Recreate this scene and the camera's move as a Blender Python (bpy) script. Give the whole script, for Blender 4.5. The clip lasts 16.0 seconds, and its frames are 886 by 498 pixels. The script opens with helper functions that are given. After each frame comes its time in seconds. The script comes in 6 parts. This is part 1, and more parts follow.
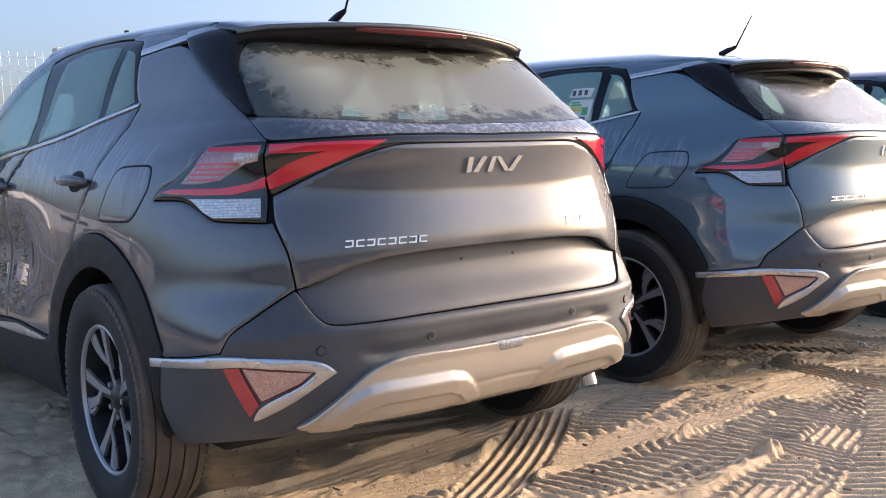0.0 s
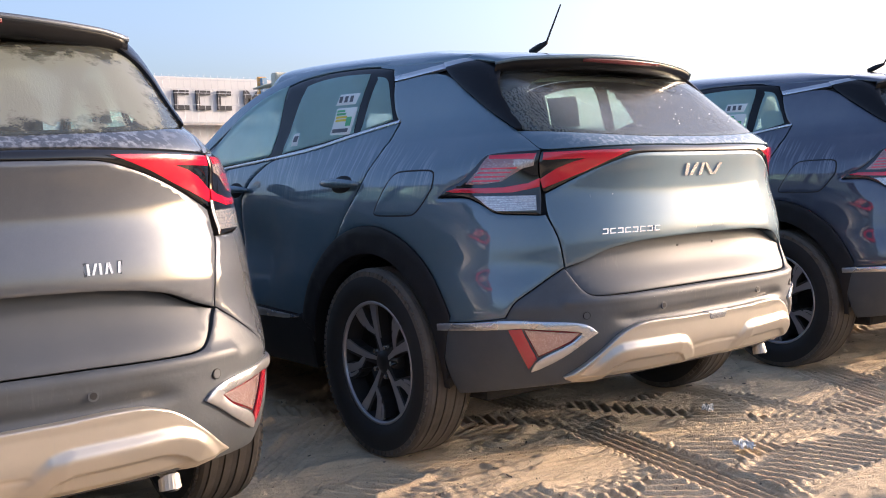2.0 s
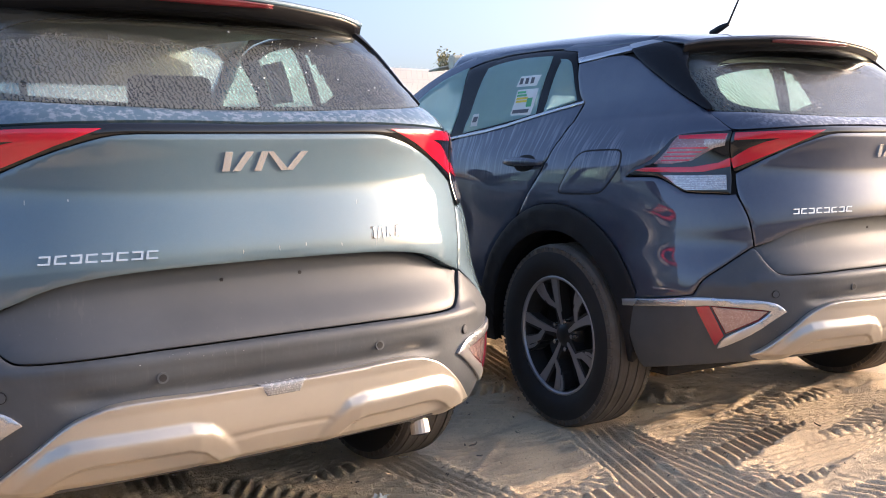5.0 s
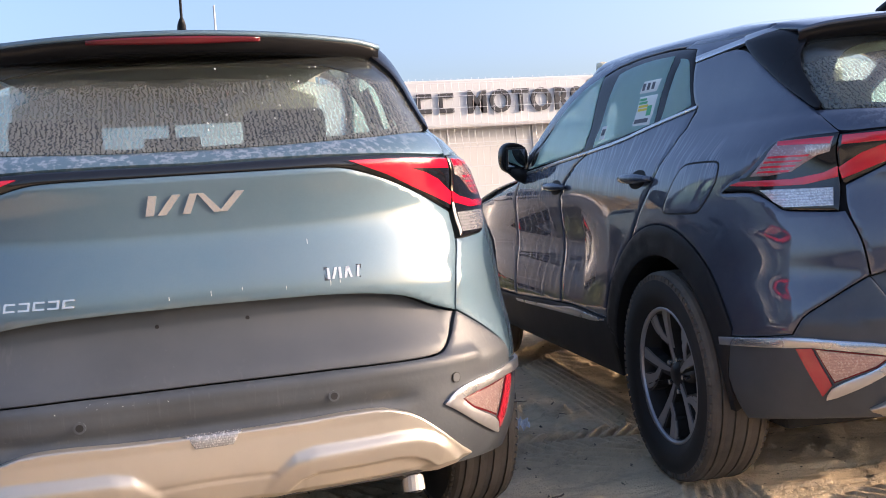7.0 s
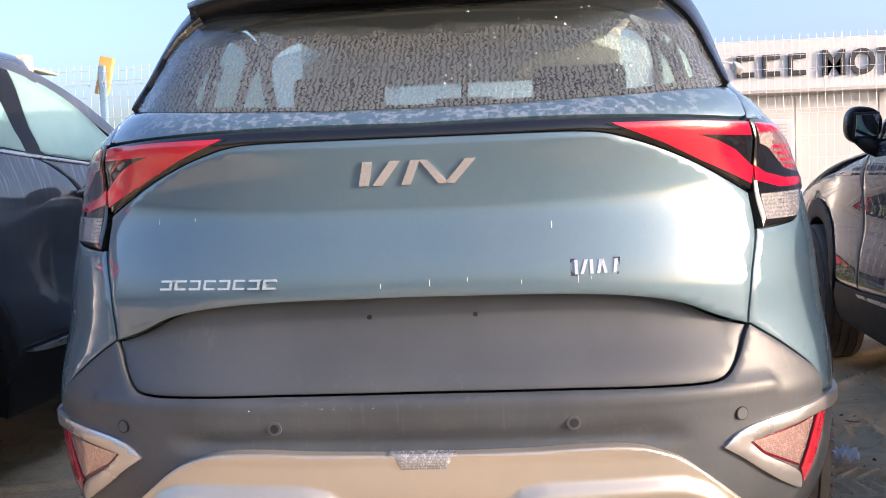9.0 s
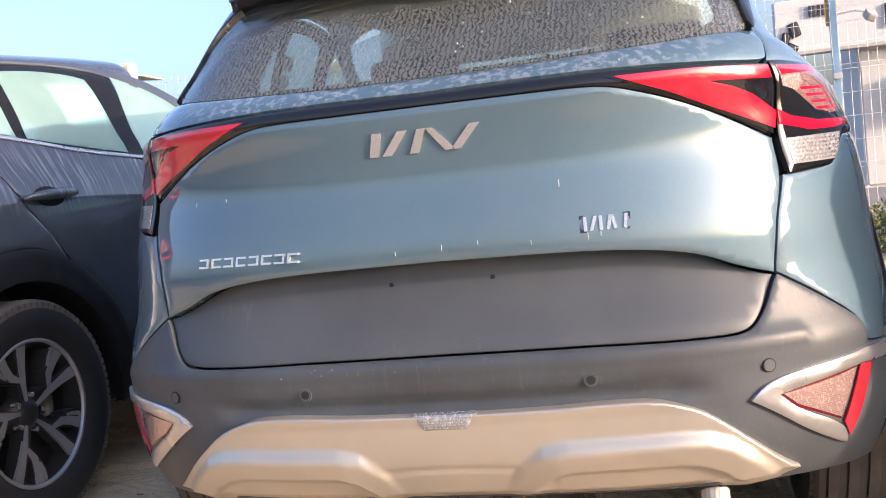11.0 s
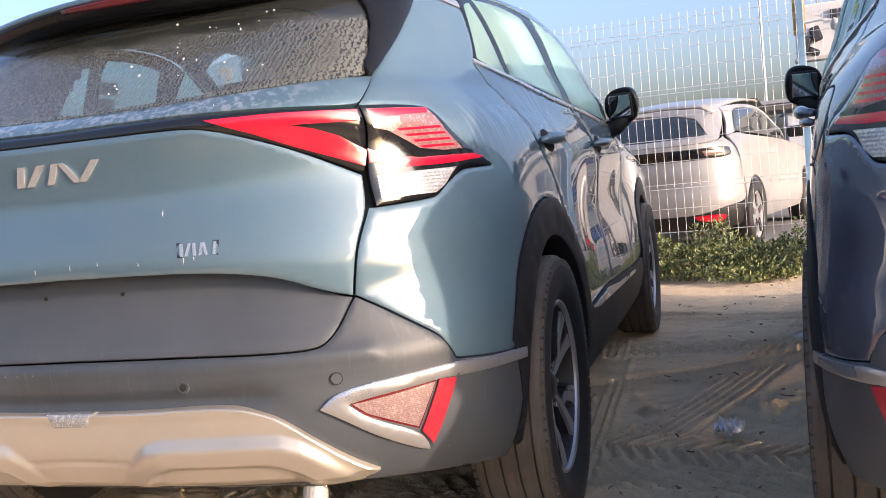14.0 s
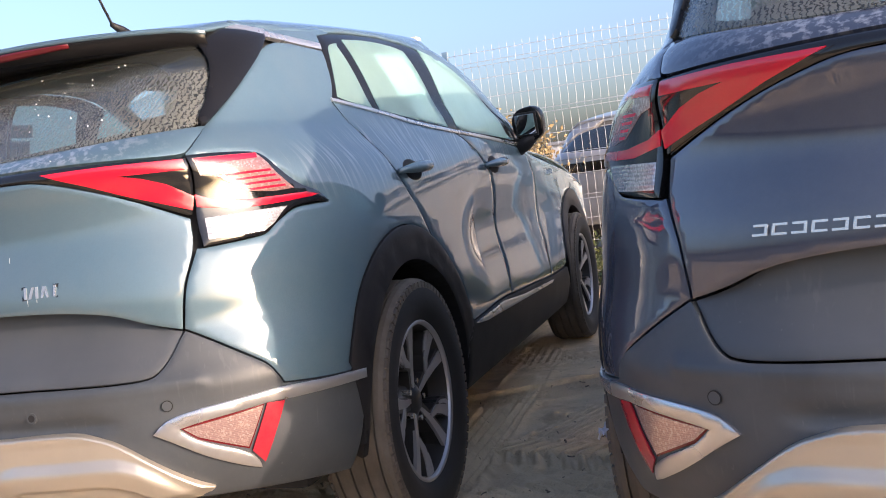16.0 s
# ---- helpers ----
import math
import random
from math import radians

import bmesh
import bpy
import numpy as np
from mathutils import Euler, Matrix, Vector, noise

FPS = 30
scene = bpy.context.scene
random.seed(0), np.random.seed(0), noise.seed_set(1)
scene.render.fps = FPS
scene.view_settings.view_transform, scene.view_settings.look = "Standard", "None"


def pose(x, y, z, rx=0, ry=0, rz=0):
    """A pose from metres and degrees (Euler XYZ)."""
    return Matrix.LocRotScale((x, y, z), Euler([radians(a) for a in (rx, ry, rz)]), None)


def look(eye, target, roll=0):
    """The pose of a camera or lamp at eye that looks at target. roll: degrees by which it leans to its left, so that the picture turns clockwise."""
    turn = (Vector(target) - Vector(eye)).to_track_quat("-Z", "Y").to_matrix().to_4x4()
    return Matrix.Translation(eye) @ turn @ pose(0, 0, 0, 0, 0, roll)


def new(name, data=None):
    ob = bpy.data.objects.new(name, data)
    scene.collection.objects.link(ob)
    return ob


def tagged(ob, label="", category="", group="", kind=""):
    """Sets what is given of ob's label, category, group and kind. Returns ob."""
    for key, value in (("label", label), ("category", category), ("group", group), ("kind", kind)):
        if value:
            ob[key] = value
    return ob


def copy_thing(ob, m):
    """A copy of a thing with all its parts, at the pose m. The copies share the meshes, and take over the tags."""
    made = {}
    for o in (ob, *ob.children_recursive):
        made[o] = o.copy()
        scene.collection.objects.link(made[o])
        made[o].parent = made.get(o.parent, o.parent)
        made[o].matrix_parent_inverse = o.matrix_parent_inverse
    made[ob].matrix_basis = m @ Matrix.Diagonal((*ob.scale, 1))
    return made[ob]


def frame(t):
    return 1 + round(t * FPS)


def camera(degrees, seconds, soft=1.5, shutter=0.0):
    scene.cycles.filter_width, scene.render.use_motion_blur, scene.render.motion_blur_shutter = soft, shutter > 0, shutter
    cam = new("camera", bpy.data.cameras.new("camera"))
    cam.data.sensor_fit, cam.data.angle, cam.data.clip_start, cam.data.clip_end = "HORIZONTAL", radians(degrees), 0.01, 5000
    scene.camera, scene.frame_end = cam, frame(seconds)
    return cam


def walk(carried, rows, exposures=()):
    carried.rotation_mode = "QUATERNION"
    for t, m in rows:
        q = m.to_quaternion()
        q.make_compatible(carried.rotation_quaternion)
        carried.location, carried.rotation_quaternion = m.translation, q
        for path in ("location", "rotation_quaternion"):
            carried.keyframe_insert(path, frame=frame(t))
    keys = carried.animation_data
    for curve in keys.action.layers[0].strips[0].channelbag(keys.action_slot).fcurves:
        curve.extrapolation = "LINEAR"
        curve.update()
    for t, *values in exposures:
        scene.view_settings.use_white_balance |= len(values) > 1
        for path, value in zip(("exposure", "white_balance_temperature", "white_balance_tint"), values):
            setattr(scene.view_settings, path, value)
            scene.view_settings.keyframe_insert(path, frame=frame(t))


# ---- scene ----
cam = camera(50.0, 16.0, 1.0)
# seconds, eye, yaw to the left of +y, pitch up, roll
ROWS = [
    (0.0, -4.3617, -2.7984, 1.0329, -40.590, -4.932, -2.211),
    (0.5, -3.9606, -2.8339, 1.0227, -41.006, -4.672, -2.469),
    (1.0, -3.5554, -2.8873, 1.0119, -40.609, -4.390, -2.514),
    (1.5, -3.1781, -2.9507, 1.0136, -39.222, -4.176, -2.690),
    (2.0, -2.8271, -2.9764, 1.0172, -37.689, -3.996, -2.276),
    (2.5, -2.5328, -2.9580, 1.0151, -36.999, -3.974, -1.976),
    (3.0, -2.2386, -2.9853, 1.0076, -35.754, -4.015, -1.714),
    (3.5, -1.8924, -2.9653, 1.0028, -35.449, -4.313, -1.790),
    (4.0, -1.5372, -2.9260, 0.9897, -35.477, -4.548, -1.645),
    (4.5, -1.2239, -2.8857, 0.9866, -35.840, -4.605, -1.618),
    (4.7, -1.1128, -2.8743, 0.9922, -35.964, -4.699, -1.503),
    (6.8, -0.0962, -2.9901, 1.0031, -18.841, -3.196, -4.239),
    (7.0, -0.0606, -3.0233, 1.0044, -16.089, -3.115, -4.125),
    (7.5, -0.0137, -3.0497, 1.0189, -8.186, -3.063, -3.902),
    (8.0, 0.0634, -3.0518, 1.0194, -1.845, -3.235, -3.216),
    (8.4, 0.1514, -3.0518, 1.0138, 1.722, -3.207, -2.807),
    (8.5, 0.1720, -3.0450, 1.0150, 2.431, -3.262, -2.566),
    (8.6, 0.1820, -2.7600, 1.0200, 3.050, -3.900, -2.500),
    (8.7, 0.1662, -2.5681, 1.0105, 3.320, -3.955, -2.250),
    (8.8, 0.1598, -2.5724, 1.0092, 3.263, -3.910, -2.150),
    (9.0, 0.1671, -2.5756, 1.0124, 3.994, -4.091, -2.240),
    (9.2, 0.1350, -2.2427, 0.9659, 4.900, -3.281, -2.250),
    (11.3, 0.4756, -2.5930, 0.9625, 13.620, -4.500, -6.378),
    (11.5, 0.5096, -2.5841, 0.9570, 13.639, -4.463, -6.477),
    (12.0, 0.6938, -2.5713, 0.9381, 16.069, -4.553, -6.420),
    (12.5, 0.8588, -2.5733, 0.9318, 16.599, -4.298, -5.960),
    (13.0, 1.0305, -2.5720, 0.9342, 17.051, -4.333, -5.612),
    (13.5, 1.2242, -2.5437, 0.9398, 17.337, -4.437, -5.472),
    (14.0, 1.3744, -2.5441, 0.9403, 17.515, -4.148, -5.512),
    (14.5, 1.4709, -2.5586, 0.9512, 17.480, -3.625, -5.730),
    (15.0, 1.5609, -2.5707, 0.9578, 18.366, -3.024, -6.371),
    (15.5, 1.7011, -2.5934, 0.9605, 19.169, -2.985, -7.207),
    (16.0, 1.8520, -2.5768, 0.9676, 18.509, -3.871, -7.676),
]


def aim(x, y, z, yaw, pitch, roll):
    a, b = radians(yaw), radians(pitch)
    way = Vector((-math.sin(a) * math.cos(b), math.cos(a) * math.cos(b), math.sin(b)))
    return look((x, y, z), Vector((x, y, z)) + way, roll)


walk(cam, [(t, aim(*r)) for t, *r in ROWS], ((0.0, 1.30), (1.5, 1.34), (3.5, 1.43), (7.0, 1.45), (9.0, 1.60), (11.5, 1.53), (13.0, 1.44), (16.0, 1.43)))
# ---- light ----
SUN_EL, SUN_AZ = radians(12.0), radians(106.5)  # azimuth from +y towards +x
world = bpy.data.worlds.new("world")
scene.world = world
world.use_nodes = True
sky = world.node_tree.nodes.new("ShaderNodeTexSky")
sky.sky_type, sky.sun_disc = "NISHITA", False
sky.sun_elevation, sky.sun_rotation = SUN_EL, SUN_AZ
sky.air_density, sky.dust_density, sky.ozone_density = 0.85, 5.0, 2.2
world.node_tree.links.new(sky.outputs[0], world.node_tree.nodes["Background"].inputs[0])
world.node_tree.nodes["Background"].inputs[1].default_value = 0.184
sun = bpy.data.lights.new("sun", "SUN")
sun.energy, sun.angle, sun.color = 2.15, radians(0.6), (1.0, 0.78, 0.55)
sun_ob = new("sun", sun)
TO_SUN = Vector((math.sin(SUN_AZ) * math.cos(SUN_EL), math.cos(SUN_AZ) * math.cos(SUN_EL), math.sin(SUN_EL)))
sun_ob.matrix_world = look(TO_SUN * 50, (0, 0, 0))
scene.view_settings.use_white_balance = True
scene.view_settings.white_balance_temperature, scene.view_settings.white_balance_tint = 6350, 20.5


# ---- materials ----
def mat(name):
    m = bpy.data.materials.new(name)
    m.use_nodes = True
    t = m.node_tree
    return m, t, t.nodes["Principled BSDF"]


def node(t, kind, **inputs):
    n = t.nodes.new(kind)
    for k, v in inputs.items():
        n.inputs[k.replace("_", " ")].default_value = v
    return n


def coords(t, scale=(1, 1, 1), space="Object"):
    c = t.nodes.new("ShaderNodeTexCoord")
    m = t.nodes.new("ShaderNodeMapping")
    m.inputs["Scale"].default_value = scale
    t.links.new(c.outputs[space], m.inputs["Vector"])
    return m.outputs["Vector"]


def noise_of(t, vec, scale, detail=4.0, rough=0.55):
    n = node(t, "ShaderNodeTexNoise", Scale=scale, Detail=detail, Roughness=rough)
    t.links.new(vec, n.inputs["Vector"])
    return n.outputs["Fac"]


def ramp(t, fac, *stops):
    r = t.nodes.new("ShaderNodeValToRGB")
    els = r.color_ramp.elements
    while len(els) < len(stops):
        els.new(0.5)
    for e, (p, c) in zip(els, stops):
        e.position = p
        e.color = (c, c, c, 1) if isinstance(c, (int, float)) else (*c, 1)
    t.links.new(fac, r.inputs["Fac"])
    return r.outputs["Color"]


def mixed(t, fac, a, b):
    m = t.nodes.new("ShaderNodeMix")
    m.data_type = "RGBA"
    for sock, val in ((m.inputs[0], fac), (m.inputs[6], a), (m.inputs[7], b)):
        if isinstance(val, bpy.types.NodeSocket):
            t.links.new(val, sock)
        elif isinstance(val, (int, float)):
            sock.default_value = val
        else:
            sock.default_value = (*val, 1)
    return m.outputs[2]


def math_of(t, op, a, b=0.5):
    m = t.nodes.new("ShaderNodeMath")
    m.operation = op
    for sock, val in zip(m.inputs, (a, b)):
        if isinstance(val, (int, float)):
            sock.default_value = val
        else:
            t.links.new(val, sock)
    return m.outputs[0]


def bumped(t, p, height, strength=0.3, distance=0.01):
    b = node(t, "ShaderNodeBump", Strength=strength, Distance=distance)
    t.links.new(height, b.inputs["Height"])
    t.links.new(b.outputs["Normal"], p.inputs["Normal"])


DUST = (0.30, 0.272, 0.230)


def surface(name, base, rough=0.5, metal=0.0, vary=0.15, grain=60.0, bump=0.1, dust=0.0, coat=0.0, spec=0.5, stretch=(1, 1, 1), rough_vary=0.1, drips=0.0):
    """A plain material with grain, slow stains, dust and a fine relief."""
    m, t, p = mat(name)
    vec = coords(t, stretch)
    fine, slow = noise_of(t, vec, grain), noise_of(t, vec, grain / 18)
    dark = tuple(c * (1 - vary) for c in base)
    light = tuple(min(1, c * (1 + vary)) for c in base)
    col = mixed(t, ramp(t, slow, (0.3, 0.0), (0.7, 1.0)), dark, light)
    if dust:
        where = math_of(t, "MULTIPLY", ramp(t, noise_of(t, vec, grain / 8, 6.0, 0.7), (0.35, 0.25), (0.75, 1.0)), dust)
        col = mixed(t, where, col, DUST)
    if drips:
        # dried water runs and splashed specks
        run = math_of(t, "MULTIPLY", ramp(t, noise_of(t, coords(t, (95, 95, 2.2)), 1.0, 2.0), (0.60, 0.0), (0.68, 1.0)), ramp(t, noise_of(t, coords(t, (3, 3, 7)), 1.0, 4.0), (0.50, 0.0), (0.62, 1.0)))
        speck = math_of(t, "MULTIPLY", ramp(t, noise_of(t, coords(t, (130, 130, 80)), 1.0, 1.0), (0.73, 0.0), (0.77, 1.0)), ramp(t, noise_of(t, coords(t, (4, 4, 6)), 1.0, 3.0), (0.52, 0.0), (0.60, 1.0)))
        col = mixed(t, math_of(t, "MULTIPLY", math_of(t, "ADD", run, math_of(t, "MULTIPLY", speck, 2.0)), drips), col, (0.40, 0.40, 0.40))
    t.links.new(col, p.inputs["Base Color"])
    p.inputs["Metallic"].default_value = metal
    p.inputs["Coat Weight"].default_value = coat
    p.inputs["Specular IOR Level"].default_value = spec
    r = t.nodes.new("ShaderNodeMapRange")
    r.inputs["To Min"].default_value, r.inputs["To Max"].default_value = max(0, rough - rough_vary), min(1, rough + rough_vary)
    t.links.new(slow, r.inputs["Value"])
    t.links.new(r.outputs[0], p.inputs["Roughness"])
    if bump:
        bumped(t, p, fine, bump, 0.002)
    return m


def car_paint(name, base):
    """Metallic paint under a clear coat, with dried water runs, dew and a little dust."""
    m, t, p = mat(name)
    vec = coords(t)
    runs = noise_of(t, coords(t, (1, 75, 4.5)), 1.0, 3.0)
    patches = noise_of(t, vec, 3.2, 3.0)
    flakes = node(t, "ShaderNodeTexVoronoi", Scale=900.0)
    t.links.new(vec, flakes.inputs["Vector"])
    sep = t.nodes.new("ShaderNodeSeparateXYZ")
    t.links.new(vec, sep.inputs[0])
    high = math_of(t, "MULTIPLY", ramp(t, math_of(t, "SUBTRACT", sep.outputs["Z"], 0.5), (0.46, 0.0), (0.58, 1.0), (0.72, 1.0), (0.80, 0.25)), ramp(t, math_of(t, "ABSOLUTE", sep.outputs["X"], 0), (0.74, 0.0), (0.81, 1.0)))
    wet = math_of(t, "MULTIPLY", math_of(t, "MULTIPLY", ramp(t, runs, (0.50, 0.0), (0.62, 1.0)), ramp(t, patches, (0.36, 0.0), (0.54, 1.0))), high)
    sparkle = ramp(t, flakes.outputs["Color"], (0.0, 0.9), (1.0, 1.1))
    mul = t.nodes.new("ShaderNodeMix")
    mul.data_type, mul.blend_type = "RGBA", "MULTIPLY"
    mul.inputs[0].default_value = 1.0
    mul.inputs[6].default_value = (*base, 1)
    t.links.new(sparkle, mul.inputs[7])
    col = mixed(t, math_of(t, "MULTIPLY", wet, 0.46), mul.outputs[2], (0.46, 0.48, 0.52))
    beads = ramp(t, noise_of(t, vec, 55.0, 4.0, 0.65), (0.48, 0.0), (0.60, 1.0))
    shelf = math_of(t, "MULTIPLY", ramp(t, math_of(t, "SUBTRACT", sep.outputs["Z"], 0.5), (0.615, 0.0), (0.63, 1.0), (0.665, 1.0), (0.672, 0.0)), ramp(t, math_of(t, "ABSOLUTE", sep.outputs["X"], 0), (0.42, 1.0), (0.62, 0.0)))
    dew = math_of(t, "MULTIPLY", math_of(t, "MULTIPLY", beads, shelf), 0.45)
    col = mixed(t, dew, col, (0.50, 0.52, 0.56))
    film = math_of(t, "MULTIPLY", ramp(t, noise_of(t, vec, 5.0, 6.0, 0.7), (0.4, 0.0), (0.8, 1.0)), 0.10)
    col = mixed(t, film, col, DUST)
    t.links.new(col, p.inputs["Base Color"])
    p.inputs["Metallic"].default_value = 0.42
    p.inputs["Roughness"].default_value = 0.64
    p.inputs["Coat Weight"].default_value = 1.0
    p.inputs["Coat IOR"].default_value = 1.80
    rough = t.nodes.new("ShaderNodeMapRange")
    rough.inputs["To Min"].default_value, rough.inputs["To Max"].default_value = 0.012, 0.045
    t.links.new(math_of(t, "ADD", math_of(t, "MULTIPLY", wet, 0.8), math_of(t, "MULTIPLY", film, 2.0)), rough.inputs["Value"])
    t.links.new(rough.outputs[0], p.inputs["Coat Roughness"])
    return m


PAINT_TEAL = car_paint("teal_paint", (0.080, 0.145, 0.188))
PAINT_GREY = car_paint("grey_paint", (0.054, 0.063, 0.078))
PAINT_NAVY = car_paint("navy_paint", (0.038, 0.050, 0.084))
PLASTIC = surface("black_plastic", (0.044, 0.053, 0.064), 0.50, 0, 0.2, 90, 0.15, dust=0.06, spec=0.58, drips=0.04)
CLADDING = surface("arch_plastic", (0.012, 0.012, 0.014), 0.55, 0, 0.2, 90, 0.15, dust=0.015, spec=0.3)
PLATE_PLASTIC = surface("tailgate_plastic", (0.052, 0.060, 0.071), 0.50, 0, 0.2, 60, 0.05, dust=0.06, spec=0.62, drips=0.04)
GLOSS = surface("gloss_black", (0.006, 0.006, 0.007), 0.08, 0, 0.2, 40, 0.0, dust=0.02, coat=0.5, rough_vary=0.03)
FRAME_BLACK = surface("frame_black", (0.007, 0.007, 0.008), 0.20, 0, 0.2, 40, 0.0, dust=0.02, spec=0.22, rough_vary=0.05)
SILVER = surface("silver_plastic", (0.55, 0.505, 0.435), 0.36, 0.65, 0.06, 60, 0.02, dust=0.20, rough_vary=0.06, drips=0.12)
SATIN = surface("satin_chrome", (0.58, 0.58, 0.59), 0.28, 0.80, 0.05, 60, 0.0, dust=0.06, rough_vary=0.05)
CHROME = surface("bright_emblem", (0.80, 0.78, 0.76), 0.22, 0.8, 0.04, 60, 0.0, rough_vary=0.04)
LINER = surface("dark_liner", (0.010, 0.010, 0.011), 0.8, 0, 0.2, 40, 0.1)
RUBBER = surface("tyre_rubber", (0.012, 0.012, 0.013), 0.68, 0, 0.25, 50, 0.2, dust=0.03)
TREAD = surface("dusty_tread", (0.060, 0.047, 0.036), 0.88, 0, 0.3, 50, 0.3, dust=0.30)
RIM_BLACK = surface("rim_black", (0.020, 0.020, 0.022), 0.32, 0.2, 0.2, 50, 0.0, dust=0.08)
RIM_CUT = surface("machined_alloy", (0.42, 0.42, 0.44), 0.34, 0.6, 0.08, 80, 0.02, dust=0.06)
SEAT = surface("seat_fabric", (0.055, 0.055, 0.058), 0.85, 0, 0.2, 120, 0.3)
HEADLINER = surface("headliner", (0.64, 0.60, 0.47), 0.9, 0, 0.08, 120, 0.2)
PAPER = surface("paper", (0.72, 0.72, 0.68), 0.8, 0, 0.06, 30, 0.05)
LABEL_GREEN = surface("label_green", (0.10, 0.42, 0.20), 0.7, 0, 0.1, 40, 0.0)
LABEL_YELLOW = surface("label_yellow", (0.75, 0.55, 0.06), 0.7, 0, 0.1, 40, 0.0)
LABEL_PALE = surface("label_pale", (0.52, 0.54, 0.53), 0.8, 0, 0.1, 40, 0.0)
LABEL_DARK = surface("label_ink", (0.10, 0.10, 0.11), 0.7, 0, 0.1, 40, 0.0)
EXHAUST = surface("exhaust_metal", (0.60, 0.56, 0.50), 0.4, 0.3, 0.15, 60, 0.05, dust=0.2)
MIRROR = surface("mirror_glass", (0.38, 0.42, 0.46), 0.03, 1.0, 0.02, 20, 0.0, rough_vary=0.02)
REFLECTOR_RED = surface("reflector_red", (0.46, 0.010, 0.030), 0.16, 0.1, 0.12, 160, 0.1, dust=0.10, coat=1.0, rough_vary=0.03)
LAMP_DARK_RED = surface("lamp_dark_red", (0.11, 0.006, 0.010), 0.25, 0.0, 0.2, 90, 0.0, coat=0.3, rough_vary=0.03)


def ribbed_lens(name, base, metal, scale=28.0, low=0.55, bend=0.6, relief=0.25, facets=0.0):
    """A lamp lens: level ribs and, with facets, bright and dark cells painted in for the reflector's glints."""
    m, t, p = mat(name)
    vec = coords(t)
    w = node(t, "ShaderNodeTexWave", Scale=scale, Distortion=bend)
    w.bands_direction = "Z"
    t.links.new(vec, w.inputs["Vector"])
    col = mixed(t, w.outputs["Fac"], tuple(c * low for c in base), base)
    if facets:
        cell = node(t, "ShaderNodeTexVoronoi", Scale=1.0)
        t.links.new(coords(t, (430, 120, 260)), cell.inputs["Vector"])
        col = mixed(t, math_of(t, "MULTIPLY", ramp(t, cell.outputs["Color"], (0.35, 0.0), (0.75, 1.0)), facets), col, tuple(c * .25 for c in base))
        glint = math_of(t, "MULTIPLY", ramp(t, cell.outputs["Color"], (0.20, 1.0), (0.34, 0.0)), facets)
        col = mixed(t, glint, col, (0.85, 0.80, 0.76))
    t.links.new(col, p.inputs["Base Color"])
    p.inputs["Metallic"].default_value = metal
    p.inputs["Roughness"].default_value = 0.16
    p.inputs["Coat Weight"].default_value = 1.0
    bumped(t, p, w.outputs["Fac"], relief, 0.004)
    return m


LAMP_RED = ribbed_lens("lamp_red", (0.62, 0.004, 0.022), 0.0, 150.0, 0.97, 0.6, 0.05)
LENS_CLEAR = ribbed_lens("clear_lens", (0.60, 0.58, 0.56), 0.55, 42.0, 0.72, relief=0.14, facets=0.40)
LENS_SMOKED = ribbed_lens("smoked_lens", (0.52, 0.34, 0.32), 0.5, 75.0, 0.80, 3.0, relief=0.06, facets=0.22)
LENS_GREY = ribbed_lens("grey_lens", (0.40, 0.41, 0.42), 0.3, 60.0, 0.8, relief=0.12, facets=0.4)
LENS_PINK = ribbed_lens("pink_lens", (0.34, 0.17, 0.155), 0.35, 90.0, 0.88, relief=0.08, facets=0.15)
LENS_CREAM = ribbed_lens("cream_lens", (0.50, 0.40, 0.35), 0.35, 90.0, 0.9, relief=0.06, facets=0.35)


